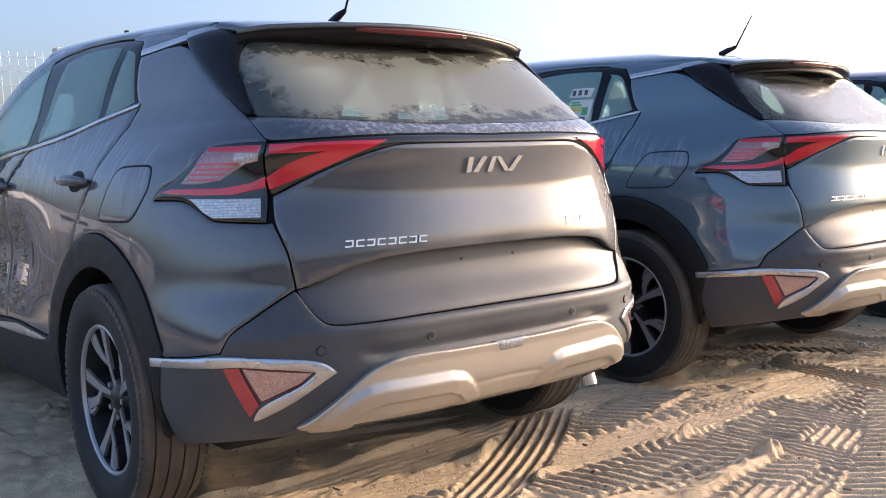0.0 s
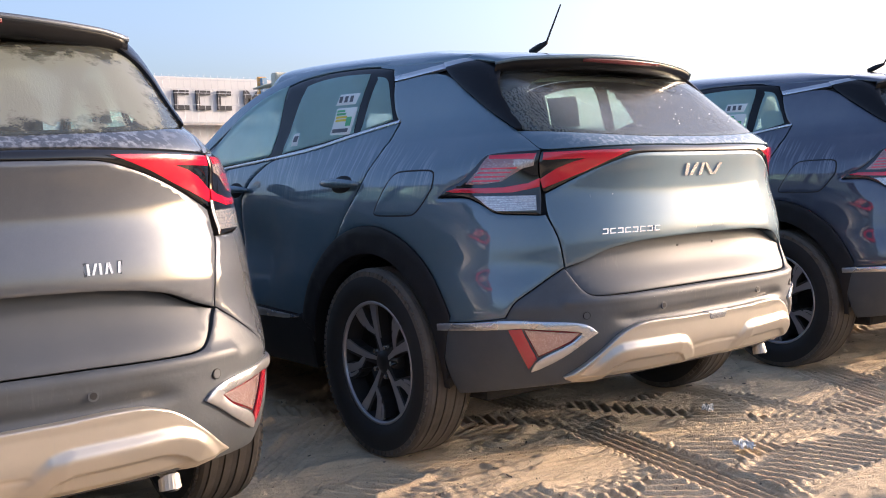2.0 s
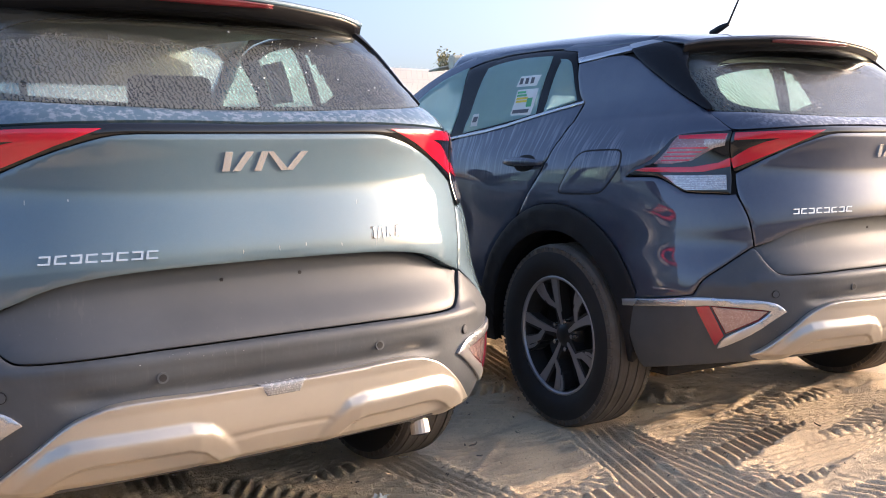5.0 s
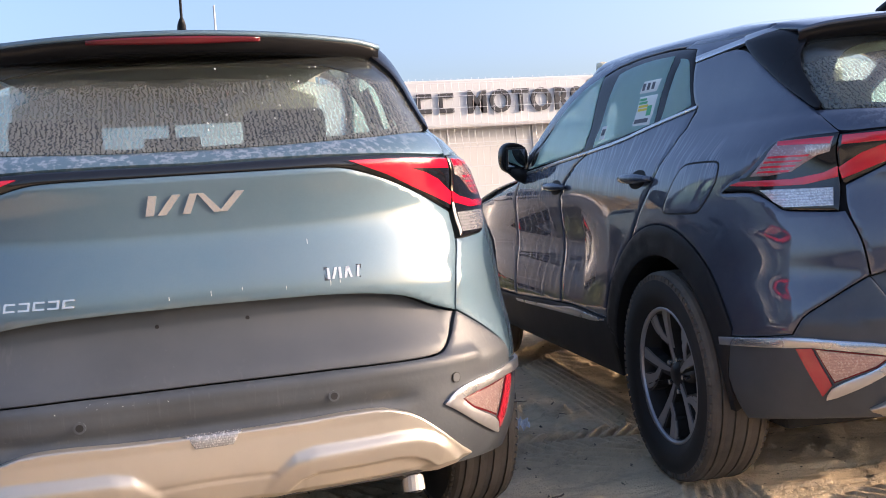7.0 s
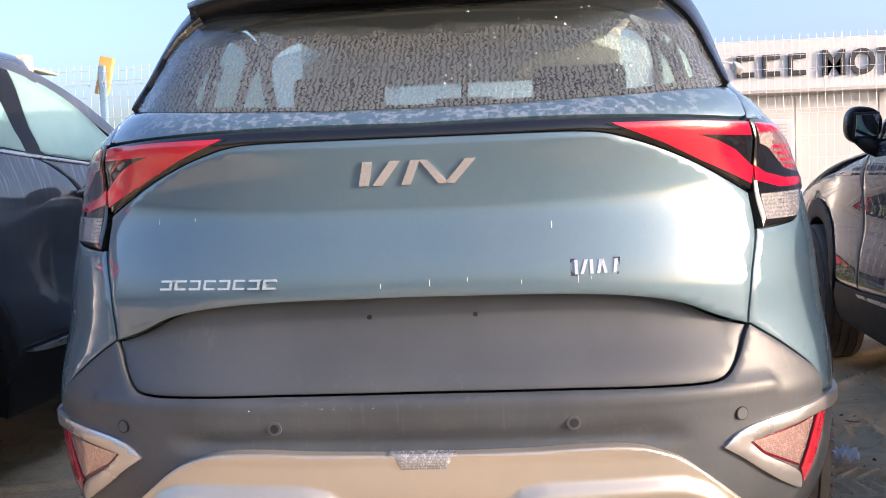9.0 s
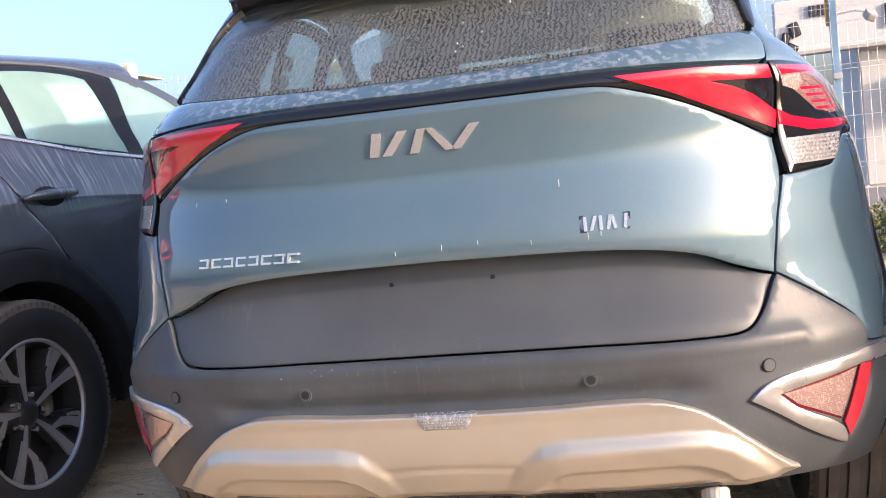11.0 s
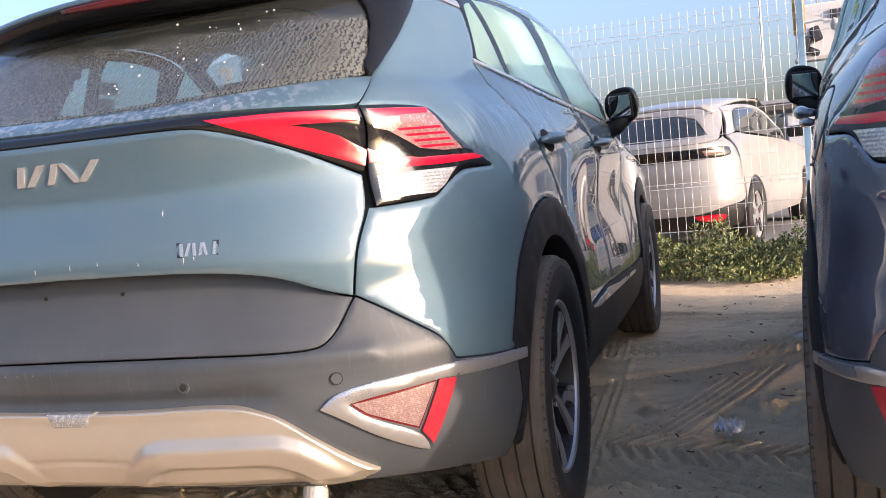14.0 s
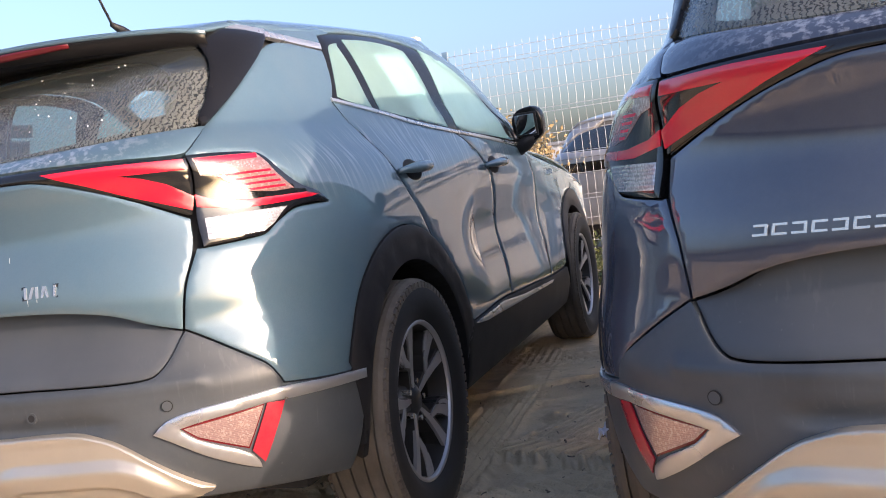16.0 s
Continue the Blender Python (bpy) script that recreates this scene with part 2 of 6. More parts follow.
def window_glass(name, tint, milk, milk_colour, drops=0.0, fog=0.0, passing=0.5, edge=0.85):
    """Glass with a real see-through part, gloss by Fresnel, a milky film and, on the tailgate, runs of dew."""
    m, t, p = mat(name)
    t.nodes.remove(p)
    out = t.nodes["Material Output"]
    clear = node(t, "ShaderNodeBsdfTransparent", Color=(*tint, 1))
    front, back = node(t, "ShaderNodeBsdfDiffuse", Color=(*milk_colour, 1)), node(t, "ShaderNodeBsdfTranslucent", Color=(*milk_colour, 1))
    film = t.nodes.new("ShaderNodeMixShader")
    t.links.new(front.outputs[0], film.inputs[1])
    t.links.new(back.outputs[0], film.inputs[2])
    film.inputs[0].default_value = passing
    gloss = node(t, "ShaderNodeBsdfGlossy", Roughness=0.02)
    facing = t.nodes.new("ShaderNodeLayerWeight")
    fres = math_of(t, "ADD", math_of(t, "MULTIPLY", math_of(t, "POWER", facing.outputs["Facing"], 4.0), edge), 0.04)
    body, top = t.nodes.new("ShaderNodeMixShader"), t.nodes.new("ShaderNodeMixShader")
    vec = coords(t)
    blot = noise_of(t, vec, 3.0, 5.0, 0.6)
    if drops:
        # thin wandering runs between rows of dew, with a ragged upper edge
        sep = t.nodes.new("ShaderNodeSeparateXYZ")
        t.links.new(vec, sep.inputs[0])
        wander = math_of(t, "ADD", math_of(t, "MULTIPLY", noise_of(t, coords(t, (85, 85, 60)), 1.0, 2.0), 2.4), math_of(t, "MULTIPLY", noise_of(t, coords(t, (150, 150, 190)), 1.0, 2.0), 0.8))
        lane = math_of(t, "FRACT", math_of(t, "ADD", math_of(t, "MULTIPLY", sep.outputs["X"], 92.0), wander), 0)
        away = math_of(t, "ABSOLUTE", math_of(t, "SUBTRACT", lane, 0.5), 0)
        width = math_of(t, "MULTIPLY", noise_of(t, coords(t, (50, 50, 24)), 1.0, 2.0), 0.15)
        runs = ramp(t, math_of(t, "SUBTRACT", away, width), (0.0, 0.0), (0.10, 1.0))
        beads = node(t, "ShaderNodeTexVoronoi", Scale=260.0)
        t.links.new(vec, beads.inputs["Vector"])
        grainy = ramp(t, beads.outputs["Distance"], (0.15, 1.0), (0.6, 0.75))
        ragged = math_of(t, "ADD", sep.outputs["Z"], math_of(t, "MULTIPLY", noise_of(t, coords(t, (9, 9, 9)), 1.0, 5.0, 0.7), 0.10))
        low = ramp(t, math_of(t, "SUBTRACT", ragged, 0.9), (0.478, 1.0), (0.505, 0.0))
        dew = math_of(t, "MULTIPLY", math_of(t, "MULTIPLY", runs, grainy), low)
        fac = math_of(t, "ADD", math_of(t, "MULTIPLY", dew, drops), math_of(t, "MULTIPLY", blot, milk))
        if fog:
            # mist inside the pane, clear along a ragged border
            rag = math_of(t, "MULTIPLY", noise_of(t, coords(t, (11, 11, 11)), 1.0, 5.0, 0.7), 0.22)
            across = ramp(t, math_of(t, "ADD", math_of(t, "ABSOLUTE", sep.outputs["X"], 0), rag), (0.64, 1.0), (0.70, 0.0))
            above = ramp(t, math_of(t, "SUBTRACT", math_of(t, "ADD", sep.outputs["Z"], rag), 1.0), (0.27, 0.0), (0.31, 1.0), (0.47, 1.0), (0.50, 0.25))
            fac = math_of(t, "MAXIMUM", fac, math_of(t, "MULTIPLY", math_of(t, "MULTIPLY", across, above), fog))
        runs = dew
        b = node(t, "ShaderNodeBump", Strength=0.22, Distance=0.004)
        t.links.new(runs, b.inputs["Height"])
        for n in (gloss, front):
            t.links.new(b.outputs["Normal"], n.inputs["Normal"])
    else:
        fac = ramp(t, blot, (0.25, max(0.0, milk - 0.07)), (0.75, milk + 0.07))
    t.links.new(fac, body.inputs[0])
    t.links.new(clear.outputs[0], body.inputs[1])
    t.links.new(film.outputs[0], body.inputs[2])
    t.links.new(fres, top.inputs[0])
    t.links.new(body.outputs[0], top.inputs[1])
    t.links.new(gloss.outputs[0], top.inputs[2])
    t.links.new(top.outputs[0], out.inputs["Surface"])
    return m


GLASS_SIDE = window_glass("side_glass", (0.66, 0.86, 0.84), 0.62, (0.53, 0.83, 0.80), passing=0.5, edge=0.36)
GLASS_REAR = window_glass("rear_glass", (0.78, 0.86, 0.82), 0.20, (0.37, 0.38, 0.34), drops=0.54)
GLASS_MISTED = window_glass("misted_rear_glass", (0.70, 0.78, 0.74), 0.10, (0.46, 0.47, 0.38), drops=0.20, fog=0.90)
GLASS_FRONT = window_glass("front_glass", (0.90, 0.98, 0.96), 0.62, (0.80, 0.98, 0.95), passing=0.85)

from mathutils import geometry

# ---- the car's outer surface: levels v (about the height) and s along the plan, from the tail's middle round to the flank ----
LEV = dict(
    yr=((.24, -.74), (.30, -.80), (.36, -.845), (.45, -.880), (.57, -.886), (.66, -.868), (.72, -.858), (.80, -.870), (.84, -.868), (.90, -.857), (.965, -.845), (1.03, -.848), (1.09, -.855), (1.11, -.850), (1.14, -.800), (1.18, -.738), (1.25, -.655), (1.35, -.535), (1.45, -.415), (1.52, -.36), (1.60, -.30)),
    w=((.24, .84), (.30, .862), (.40, .885), (.52, .893), (.62, .893), (.75, .885), (.88, .880), (.98, .876), (1.06, .866), (1.12, .852), (1.19, .842), (1.25, .815), (1.35, .782), (1.44, .742), (1.49, .703), (1.52, .665), (1.55, .585), (1.575, .45), (1.59, .28), (1.60, .02)),
    n=((.24, 3.2), (.6, 3.4), (.75, 3.1), (.88, 2.95), (1.0, 2.90), (1.10, 3.5), (1.16, 5.0), (1.2, 6.0), (1.45, 6.0), (1.52, 4.0), (1.6, 3.0)),
    tau=((.24, .0), (.85, .01), (1.0, .03), (1.06, .05), (1.15, .12), (1.2, .16), (1.6, .17)),
    h=((-1.0, .80), (-.45, .865), (0.0, .93), (.5, 1.0), (1.0, 1.05), (1.4, 1.06), (1.9, 1.0), (2.6, .9), (3.7, .8)),
)


def curve(key):
    """Monotone cubic through the rows of LEV[key]."""
    a, b = np.array(LEV[key], float).T
    h = np.diff(a)
    d = np.diff(b) / h
    m = np.zeros(len(a))
    for k in range(1, len(a) - 1):
        if d[k - 1] * d[k] > 0:
            w1, w2 = 2 * h[k] + h[k - 1], h[k] + 2 * h[k - 1]
            m[k] = (w1 + w2) / (w1 / d[k - 1] + w2 / d[k])
    m[0], m[-1] = d[0], d[-1]
    return a, b, h, m


CURVES = {key: curve(key) for key in LEV}


def eased(key, width):
    """The same curve as a fine table, its bends rounded over the given width."""
    a = CURVES[key][0]
    v = np.linspace(a[0] - .1, a[-1] + .1, 1600)
    k = np.arange(-80, 81) * (v[1] - v[0]) / width
    bell = np.exp(-.5 * k * k)
    return v, np.convolve(np.pad(lev(key, v), 80, mode="edge"), bell / bell.sum(), "valid")


def lev(key, v):
    a, b, h, m = CURVES[key]
    v = np.clip(np.asarray(v, float), a[0], a[-1])
    k = np.clip(np.searchsorted(a, v) - 1, 0, len(a) - 2)
    t = (v - a[k]) / h[k]
    return b[k] * (1 + 2 * t) * (1 - t) ** 2 + m[k] * h[k] * t * (1 - t) ** 2 + b[k + 1] * t * t * (3 - 2 * t) + m[k + 1] * h[k] * t * t * (t - 1)


QUARTER = 1.38
TAIL_LINE = eased("yr", .011)
FULLNESS = eased("n", .03)


def shell(s, v):
    """The place on the flank and tail (x > 0) at s, v."""
    s, v = np.asarray(s, float), np.asarray(v, float)
    w, n, D = lev("w", v), np.interp(v, *FULLNESS), -np.interp(v, *TAIL_LINE)
    psi = np.clip(np.abs(s) / QUARTER, 0, 1) * np.pi / 2
    r = ((np.sin(psi) / w) ** n + (np.cos(psi) / D) ** n) ** (-1 / n)
    y = np.where(np.abs(s) < QUARTER, -r * np.cos(psi), np.abs(s) - QUARTER)
    x = np.where(np.abs(s) < QUARTER, r * np.sin(psi), w)
    x = x * (1 - lev("tau", v) * np.clip((1.2 - y) / 1.4, 0, 2) ** 1.5)
    x = x * (1 - .03 * np.clip((y - 1.4) / 1.6, 0, 2) ** 2.5)
    hollow = np.clip((.972 - v) / .18, 0, 1) * np.clip((v - .50) / .22, 0, 1) * np.clip((y - .42) / .38, 0, 1) ** 2 * np.clip((3.4 - y) / 1.6, 0, 1)
    x = x - .030 * hollow
    z = np.where(v > 1.15, 1.15 + (v - 1.15) * lev("h", y), v)
    return np.stack([np.sign(s + 1e-12) * x, y, z], -1)


def sv(x, y, z):
    """s and v of a place on or near the shell."""
    v = z if z < 1.15 else 1.15 + (z - 1.15) / float(lev("h", y))
    if y >= 0:
        return (math.copysign(QUARTER + y, x), v)
    t = 1 - float(lev("tau", v)) * max((1.2 - y) / 1.4, 0) ** 1.5
    return (math.atan2(x / t, -y) / (math.pi / 2) * QUARTER, v)


def smooth(a, b, x):
    t = np.clip((np.asarray(x, float) - a) / (b - a), 0, 1)
    return t * t * (3 - 2 * t)


# ---- mesh helpers ----
def link(name, me, material, parent=None, label=""):
    ob = new(name, me)
    if material and not me.materials:
        me.materials.append(material)
    if parent:
        ob.parent = parent
    return tagged(ob, label)


def part(name, bm, material, parent=None, label="", soft=False):
    me = bpy.data.meshes.new(name)
    if soft:
        for f in bm.faces:
            f.smooth = True
    bm.to_mesh(me)
    bm.free()
    return link(name, me, material, parent, label)


def add_box(bm, c, size, m=None, bevel=0.0):
    r = bmesh.ops.create_cube(bm, size=1)
    for v in r["verts"]:
        v.co = Vector((c[0] + v.co.x * size[0], c[1] + v.co.y * size[1], c[2] + v.co.z * size[2]))
        if m:
            v.co = m @ v.co
    if bevel:
        es = list({e for v in r["verts"] for e in v.link_edges})
        bmesh.ops.bevel(bm, geom=es, offset=bevel, segments=2, profile=0.6, affect="EDGES")


def boxed(c, size, bevel=0.0, m=None):
    bm = bmesh.new()
    add_box(bm, c, size, m, bevel)
    return bm


def tube(points, radius, sides=8, radii=None):
    """A round bar along points."""
    bm = bmesh.new()
    rings = []
    pts = [Vector(p) for p in points]
    for k, p in enumerate(pts):
        d = (pts[min(k + 1, len(pts) - 1)] - pts[max(k - 1, 0)]).normalized()
        a = d.orthogonal().normalized()
        b = d.cross(a)
        r = radii[k] if radii else radius
        rings.append([bm.verts.new(p + r * (math.cos(2 * math.pi * j / sides) * a + math.sin(2 * math.pi * j / sides) * b)) for j in range(sides)])
    for r0, r1 in zip(rings, rings[1:]):
        for j in range(sides):
            bm.faces.new((r0[j], r0[(j + 1) % sides], r1[(j + 1) % sides], r1[j]))
    bm.faces.new(rings[0][::-1])
    bm.faces.new(rings[-1])
    return bm


def lathe(profile, sides=64, axis="x"):
    """A ring of (radius, along) turned about the axis."""
    bm = bmesh.new()
    rings = []
    for k in range(sides):
        a = 2 * math.pi * k / sides
        rings.append([bm.verts.new((x, r * math.cos(a), r * math.sin(a))) for r, x in profile])
    for k in range(sides):
        r0, r1 = rings[k], rings[(k + 1) % sides]
        for j in range(len(profile) - 1):
            bm.faces.new((r0[j], r1[j], r1[j + 1], r0[j + 1]))
    return bm


def chaikin(poly, rounds=2, limit=50):
    """Rounds the gentle bends of a closed outline and keeps its sharp corners."""
    for _ in range(rounds):
        out = []
        n = len(poly)
        for k in range(n):
            p, q, r = np.array(poly[k - 1]), np.array(poly[k]), np.array(poly[(k + 1) % n])
            a, b = q - p, r - q
            turn = abs(math.degrees(math.atan2(a[0] * b[1] - a[1] * b[0], a @ b)))
            if 2 < turn < limit:
                out += [tuple(q - a * .25), tuple(q + b * .25)]
            else:
                out.append(tuple(q))
        poly = out
    return poly


def inside(poly, x, y):
    px, py = np.array(poly).T
    hit = np.zeros(len(x), bool)
    j = len(px) - 1
    for i in range(len(px)):
        cross = (py[i] > y) != (py[j] > y)
        with np.errstate(divide="ignore", invalid="ignore"):
            hit ^= cross & (x < (px[j] - px[i]) * (y - py[i]) / (py[j] - py[i]) + px[i])
        j = i
    return hit


def edge_distance(poly, x, y):
    best = np.full(len(x), 9.0)
    for k in range(len(poly)):
        a, b = np.array(poly[k - 1]), np.array(poly[k])
        d = b - a
        t = np.clip(((x - a[0]) * d[0] + (y - a[1]) * d[1]) / max(d @ d, 1e-12), 0, 1)
        best = np.minimum(best, np.hypot(x - a[0] - t * d[0], y - a[1] - t * d[1]))
    return best


def shell_normal(surf, s, v):
    e = 2e-3
    n = np.cross(surf(s + e, v) - surf(s - e, v), surf(s, v + e) - surf(s, v - e))
    return n / np.maximum(np.linalg.norm(n, axis=-1, keepdims=True), 1e-9)


def patch(name, poly, material, parent, off=0.0, thick=0.014, step=0.03, relief=None, label="", surf=shell, soft_edge=0.0025, rounds=2, holes=()):
    """A panel: the outline poly (s, v) laid on the surface, off metres proud of it, with turned-in edges."""
    poly = chaikin(poly, rounds)
    area = sum(a[0] * b[1] - b[0] * a[1] for a, b in zip(poly, poly[1:] + poly[:1]))
    if area < 0:
        poly = poly[::-1]
    rim = []
    for a, b in zip(poly, poly[1:] + poly[:1]):
        n = max(1, int(math.hypot(b[0] - a[0], b[1] - a[1]) / (step * .8)))
        rim += [(a[0] + (b[0] - a[0]) * k / n, a[1] + (b[1] - a[1]) * k / n) for k in range(n)]
    ps = np.array(rim)
    gx, gy = np.meshgrid(np.arange(ps[:, 0].min(), ps[:, 0].max(), step), np.arange(ps[:, 1].min(), ps[:, 1].max(), step))
    gx, gy = gx.ravel() + step * .37, gy.ravel() + step * .29
    ok = inside(rim, gx, gy)
    gx, gy = gx[ok], gy[ok]
    dist = edge_distance(poly, gx, gy) if len(gx) else np.zeros(0)
    keep = dist > step * .55
    near = min(.006, step * .3)
    ring = []
    nb = len(rim)
    for k in range(nb):
        d = ps[(k + 1) % nb] - ps[k - 1]
        ln = math.hypot(*d)
        if ln > 1e-9:
            ring.append(ps[k] + near * np.array((-d[1], d[0])) / ln)
    ring = np.array(ring)
    rok = inside(rim, ring[:, 0], ring[:, 1])
    ring = ring[rok]
    rok = edge_distance(poly, ring[:, 0], ring[:, 1]) > near * .7
    ring = ring[rok]
    pts = [Vector(p) for p in ps] + [Vector(p) for p in ring] + [Vector(p) for p in zip(gx[keep], gy[keep])]
    edges = [(k, (k + 1) % nb) for k in range(nb)]
    for hole in holes:
        first = len(pts)
        pts += [Vector(p) for p in hole]
        edges += [(first + k, first + (k + 1) % len(hole)) for k in range(len(hole))]
    co, _, faces, *_ = geometry.delaunay_2d_cdt(pts, edges, [], 1, 1e-6)
    uv = np.array([(c.x, c.y) for c in co])
    if holes:
        mid = np.array([uv[list(f)].mean(0) for f in faces])
        gone = np.zeros(len(faces), bool)
        for hole in holes:
            gone |= inside(hole, mid[:, 0], mid[:, 1])
        faces = [f for f, g in zip(faces, gone) if not g]
    pos, nor = surf(uv[:, 0], uv[:, 1]), shell_normal(surf, uv[:, 0], uv[:, 1])
    lift = np.full(len(uv), off)
    if relief is not None:
        lift = lift + relief(uv[:, 0], uv[:, 1])
    onrim = edge_distance(poly, uv[:, 0], uv[:, 1]) < 1e-4
    top = pos + nor * (lift - np.where(onrim, soft_edge, 0))[:, None]
    bm = bmesh.new()
    vs = [bm.verts.new(p) for p in top]
    count = {}
    for f in faces:
        if len(set(f)) < 3:
            continue
        try:
            bm.faces.new([vs[k] for k in f]).smooth = True
        except ValueError:
            continue
        for a, b in zip(f, list(f[1:]) + [f[0]]):
            count[(a, b)] = 1
    rimv = {}
    for a, b in count:
        if (b, a) not in count:
            for k in (a, b):
                if k not in rimv:
                    rimv[k] = (bm.verts.new(top[k]), bm.verts.new(top[k] - nor[k] * thick))
            bm.faces.new((rimv[b][0], rimv[a][0], rimv[a][1], rimv[b][1]))
    return part(name, bm, material, parent, label)


def flip(poly):
    return [(-s, v) for s, v in poly]


def both(half):
    """A closed outline from its right half, which starts and ends on the middle line."""
    return half + [(-s, v) for s, v in half[::-1] if abs(s) > 1e-6]


def arch(hub, radius, a0, a1, n, squash=1.0):
    """Points s, v of a wheel arch's arc; angles in degrees, 0 to the front, 90 up."""
    out = []
    for k in range(n + 1):
        a = radians(a0 + (a1 - a0) * k / n)
        out.append(sv(.88, hub + radius * math.cos(a), HUB + radius * squash * math.sin(a)))
    return out


HUB, BASE = .353, 2.76


# ---- outlines of the car's panels, right half (s, v) ----
GLASS_LOW = [(0, 1.152), (.239, 1.153), (.42, 1.160), (.558, 1.166), (.697, 1.178), (.82, 1.188)]
BAND_TOP = [(0, 1.116), (.207, 1.119), (.367, 1.119), (.505, 1.116), (.62, 1.112), (.712, 1.108)]
BAND_LOW = [(0, 1.092), (.197, 1.092), (.346, 1.092), (.388, 1.087), (.42, 1.078), (.473, 1.060), (.548, 1.029), (.664, .970)]
GATE_EDGE = [(.664, .966), (.652, .902), (.625, .845), (.610, .802), (.598, .724)]
LEDGE = [(.598, .724), (.537, .744), (.484, .770), (.431, .785), (.346, .797), (.229, .803), (0, .805)]
PLATE_LOW = [(.594, .714), (.568, .672), (.540, .640), (.516, .628), (.452, .6265), (.271, .631), (0, .632)]
LAMP_LOW = [(.668, .895), (.792, .903), (.814, .908), (.845, .930), (.888, .953), (.92, .962), (1.018, .962)]
LAMP_HIGH = [(1.018, .968), (.985, 1.000), (.955, 1.008), (.93, 1.026), (.909, 1.049), (.892, 1.076), (.886, 1.094), (.870, 1.107), (.792, 1.111), (.720, 1.111)]
BUMPER_EDGE = [(.771, .564), (.756, .594), (.741, .618), (.699, .650), (.645, .691), (.603, .719)]
DOOR_REAR = [(1.383, 1.258), (1.392, 1.228), (1.405, 1.180), (1.425, 1.124), (1.440, 1.056), (1.475, .988), (1.565, .888)]
FRAME_TOP = [(1.549, 1.497), (1.73, 1.507), (1.96, 1.503), (2.13, 1.485), (2.29, 1.440), (2.46, 1.381), (2.72, 1.281), (2.96, 1.165), (3.02, 1.118)]
BELT = [(1.380, 1.262), (1.632, 1.221), (1.866, 1.178), (2.143, 1.155), (2.83, 1.112), (3.05, 1.100)]


def shrink(poly, d):
    """Pulls a closed outline in by d."""
    a = np.array(poly, float)
    nxt, prv = np.roll(a, -1, 0), np.roll(a, 1, 0)
    area = np.sum(a[:, 0] * nxt[:, 1] - nxt[:, 0] * a[:, 1])
    e = nxt - prv
    e /= np.maximum(np.linalg.norm(e, axis=1, keepdims=True), 1e-9)
    n = np.stack([-e[:, 1], e[:, 0]], 1) * (1 if area > 0 else -1)
    return [tuple(p) for p in a + n * d]


def roof_height(x, y):
    """The roof's height over (x, y)."""
    v = np.linspace(1.30, 1.60, 200)
    w = lev("w", v)
    x, y = np.broadcast_arrays(np.asarray(x, float), np.asarray(y, float))
    t = 1 - lev("tau", 1.5) * np.clip((1.2 - y) / 1.4, 0, 2) ** 1.5
    t = t * (1 - .03 * np.clip((y - 1.4) / 1.6, 0, 2) ** 2.5)
    vv = np.interp(np.abs(x) / t, w[::-1], v[::-1])
    crown = np.interp(y, (-.5, -.24, 0, .3, .6, 1.0, 1.4, 1.8), (1.472, 1.510, 1.545, 1.594, 1.626, 1.640, 1.618, 1.575))
    h = lev("h", y)
    cap = 1.15 + (crown - 1.15) / h
    vv = np.minimum(vv, cap - .009 * (np.abs(x) / .3) ** 2)
    return 1.15 + (vv - 1.15) * h


def grid_part(name, fn, us, vs, material, parent, thick=0.0, label=""):
    """A smooth sheet fn(u, v) over a grid, with an optional thickness."""
    P = np.array([[fn(u, v) for v in vs] for u in us])
    bm = bmesh.new()
    V = [[bm.verts.new(p) for p in row] for row in P]
    for i in range(len(us) - 1):
        for j in range(len(vs) - 1):
            bm.faces.new((V[i][j], V[i + 1][j], V[i + 1][j + 1], V[i][j + 1])).smooth = True
    bmesh.ops.recalc_face_normals(bm, faces=bm.faces)
    if thick:
        bmesh.ops.solidify(bm, geom=list(bm.faces), thickness=thick)
    return part(name, bm, material, parent, label)


LIP = ((.09, .352), (.115, .386), (.140, .414), (.172, .436), (.215, .444), (.400, .446), (.440, .443), (.475, .430), (.510, .406), (.545, .376), (.575, .345))
CREASE = ((.140, .352), (.160, .378), (.185, .400), (.220, .412), (.395, .414), (.430, .409), (.465, .394), (.500, .370), (.520, .352))


def skid_relief(s, v):
    """Two raised arches: a bank up to a crisp lip, a face below it, and a flat pocket under a crease."""
    a = np.abs(s)
    step = lambda lo, hi, x: np.clip((x - lo) / (hi - lo), 0, 1)
    lip, crease = np.interp(a, *zip(*LIP)), np.interp(a, *zip(*CREASE))
    ends = step(.10, .20, a) * step(.62, .50, a)
    bank = smooth(lip + .027, lip, v) * .015 * ends
    fall = step(lip, lip - .03, v) * -.003 * ends
    pocket = step(crease + .003, crease - .003, v) * -.011 * step(.13, .19, a) * step(.525, .47, a)
    seam = -.003 * step(.006, .002, np.abs(v - .424 + .03 * a)) * step(.135, .12, a)
    under = -.022 * step(.376, .347, v)
    return bank + fall + pocket + seam + under + .003 * smooth(.50, .525, v)


def plate_relief(s, v):
    return -.058 * smooth(.62, .79, v) * (1 - (np.abs(s) / .62) ** 4).clip(0, 1)


def bumper_relief(s, v):
    return .006 * np.exp(-((v - .60) / .03) ** 2) + .008 * np.exp(-((v - .612) / .010) ** 2) * (np.abs(s) < .62) - .016 * np.exp(-((v - .540) / .014) ** 2) * smooth(.47, .38, np.abs(s))


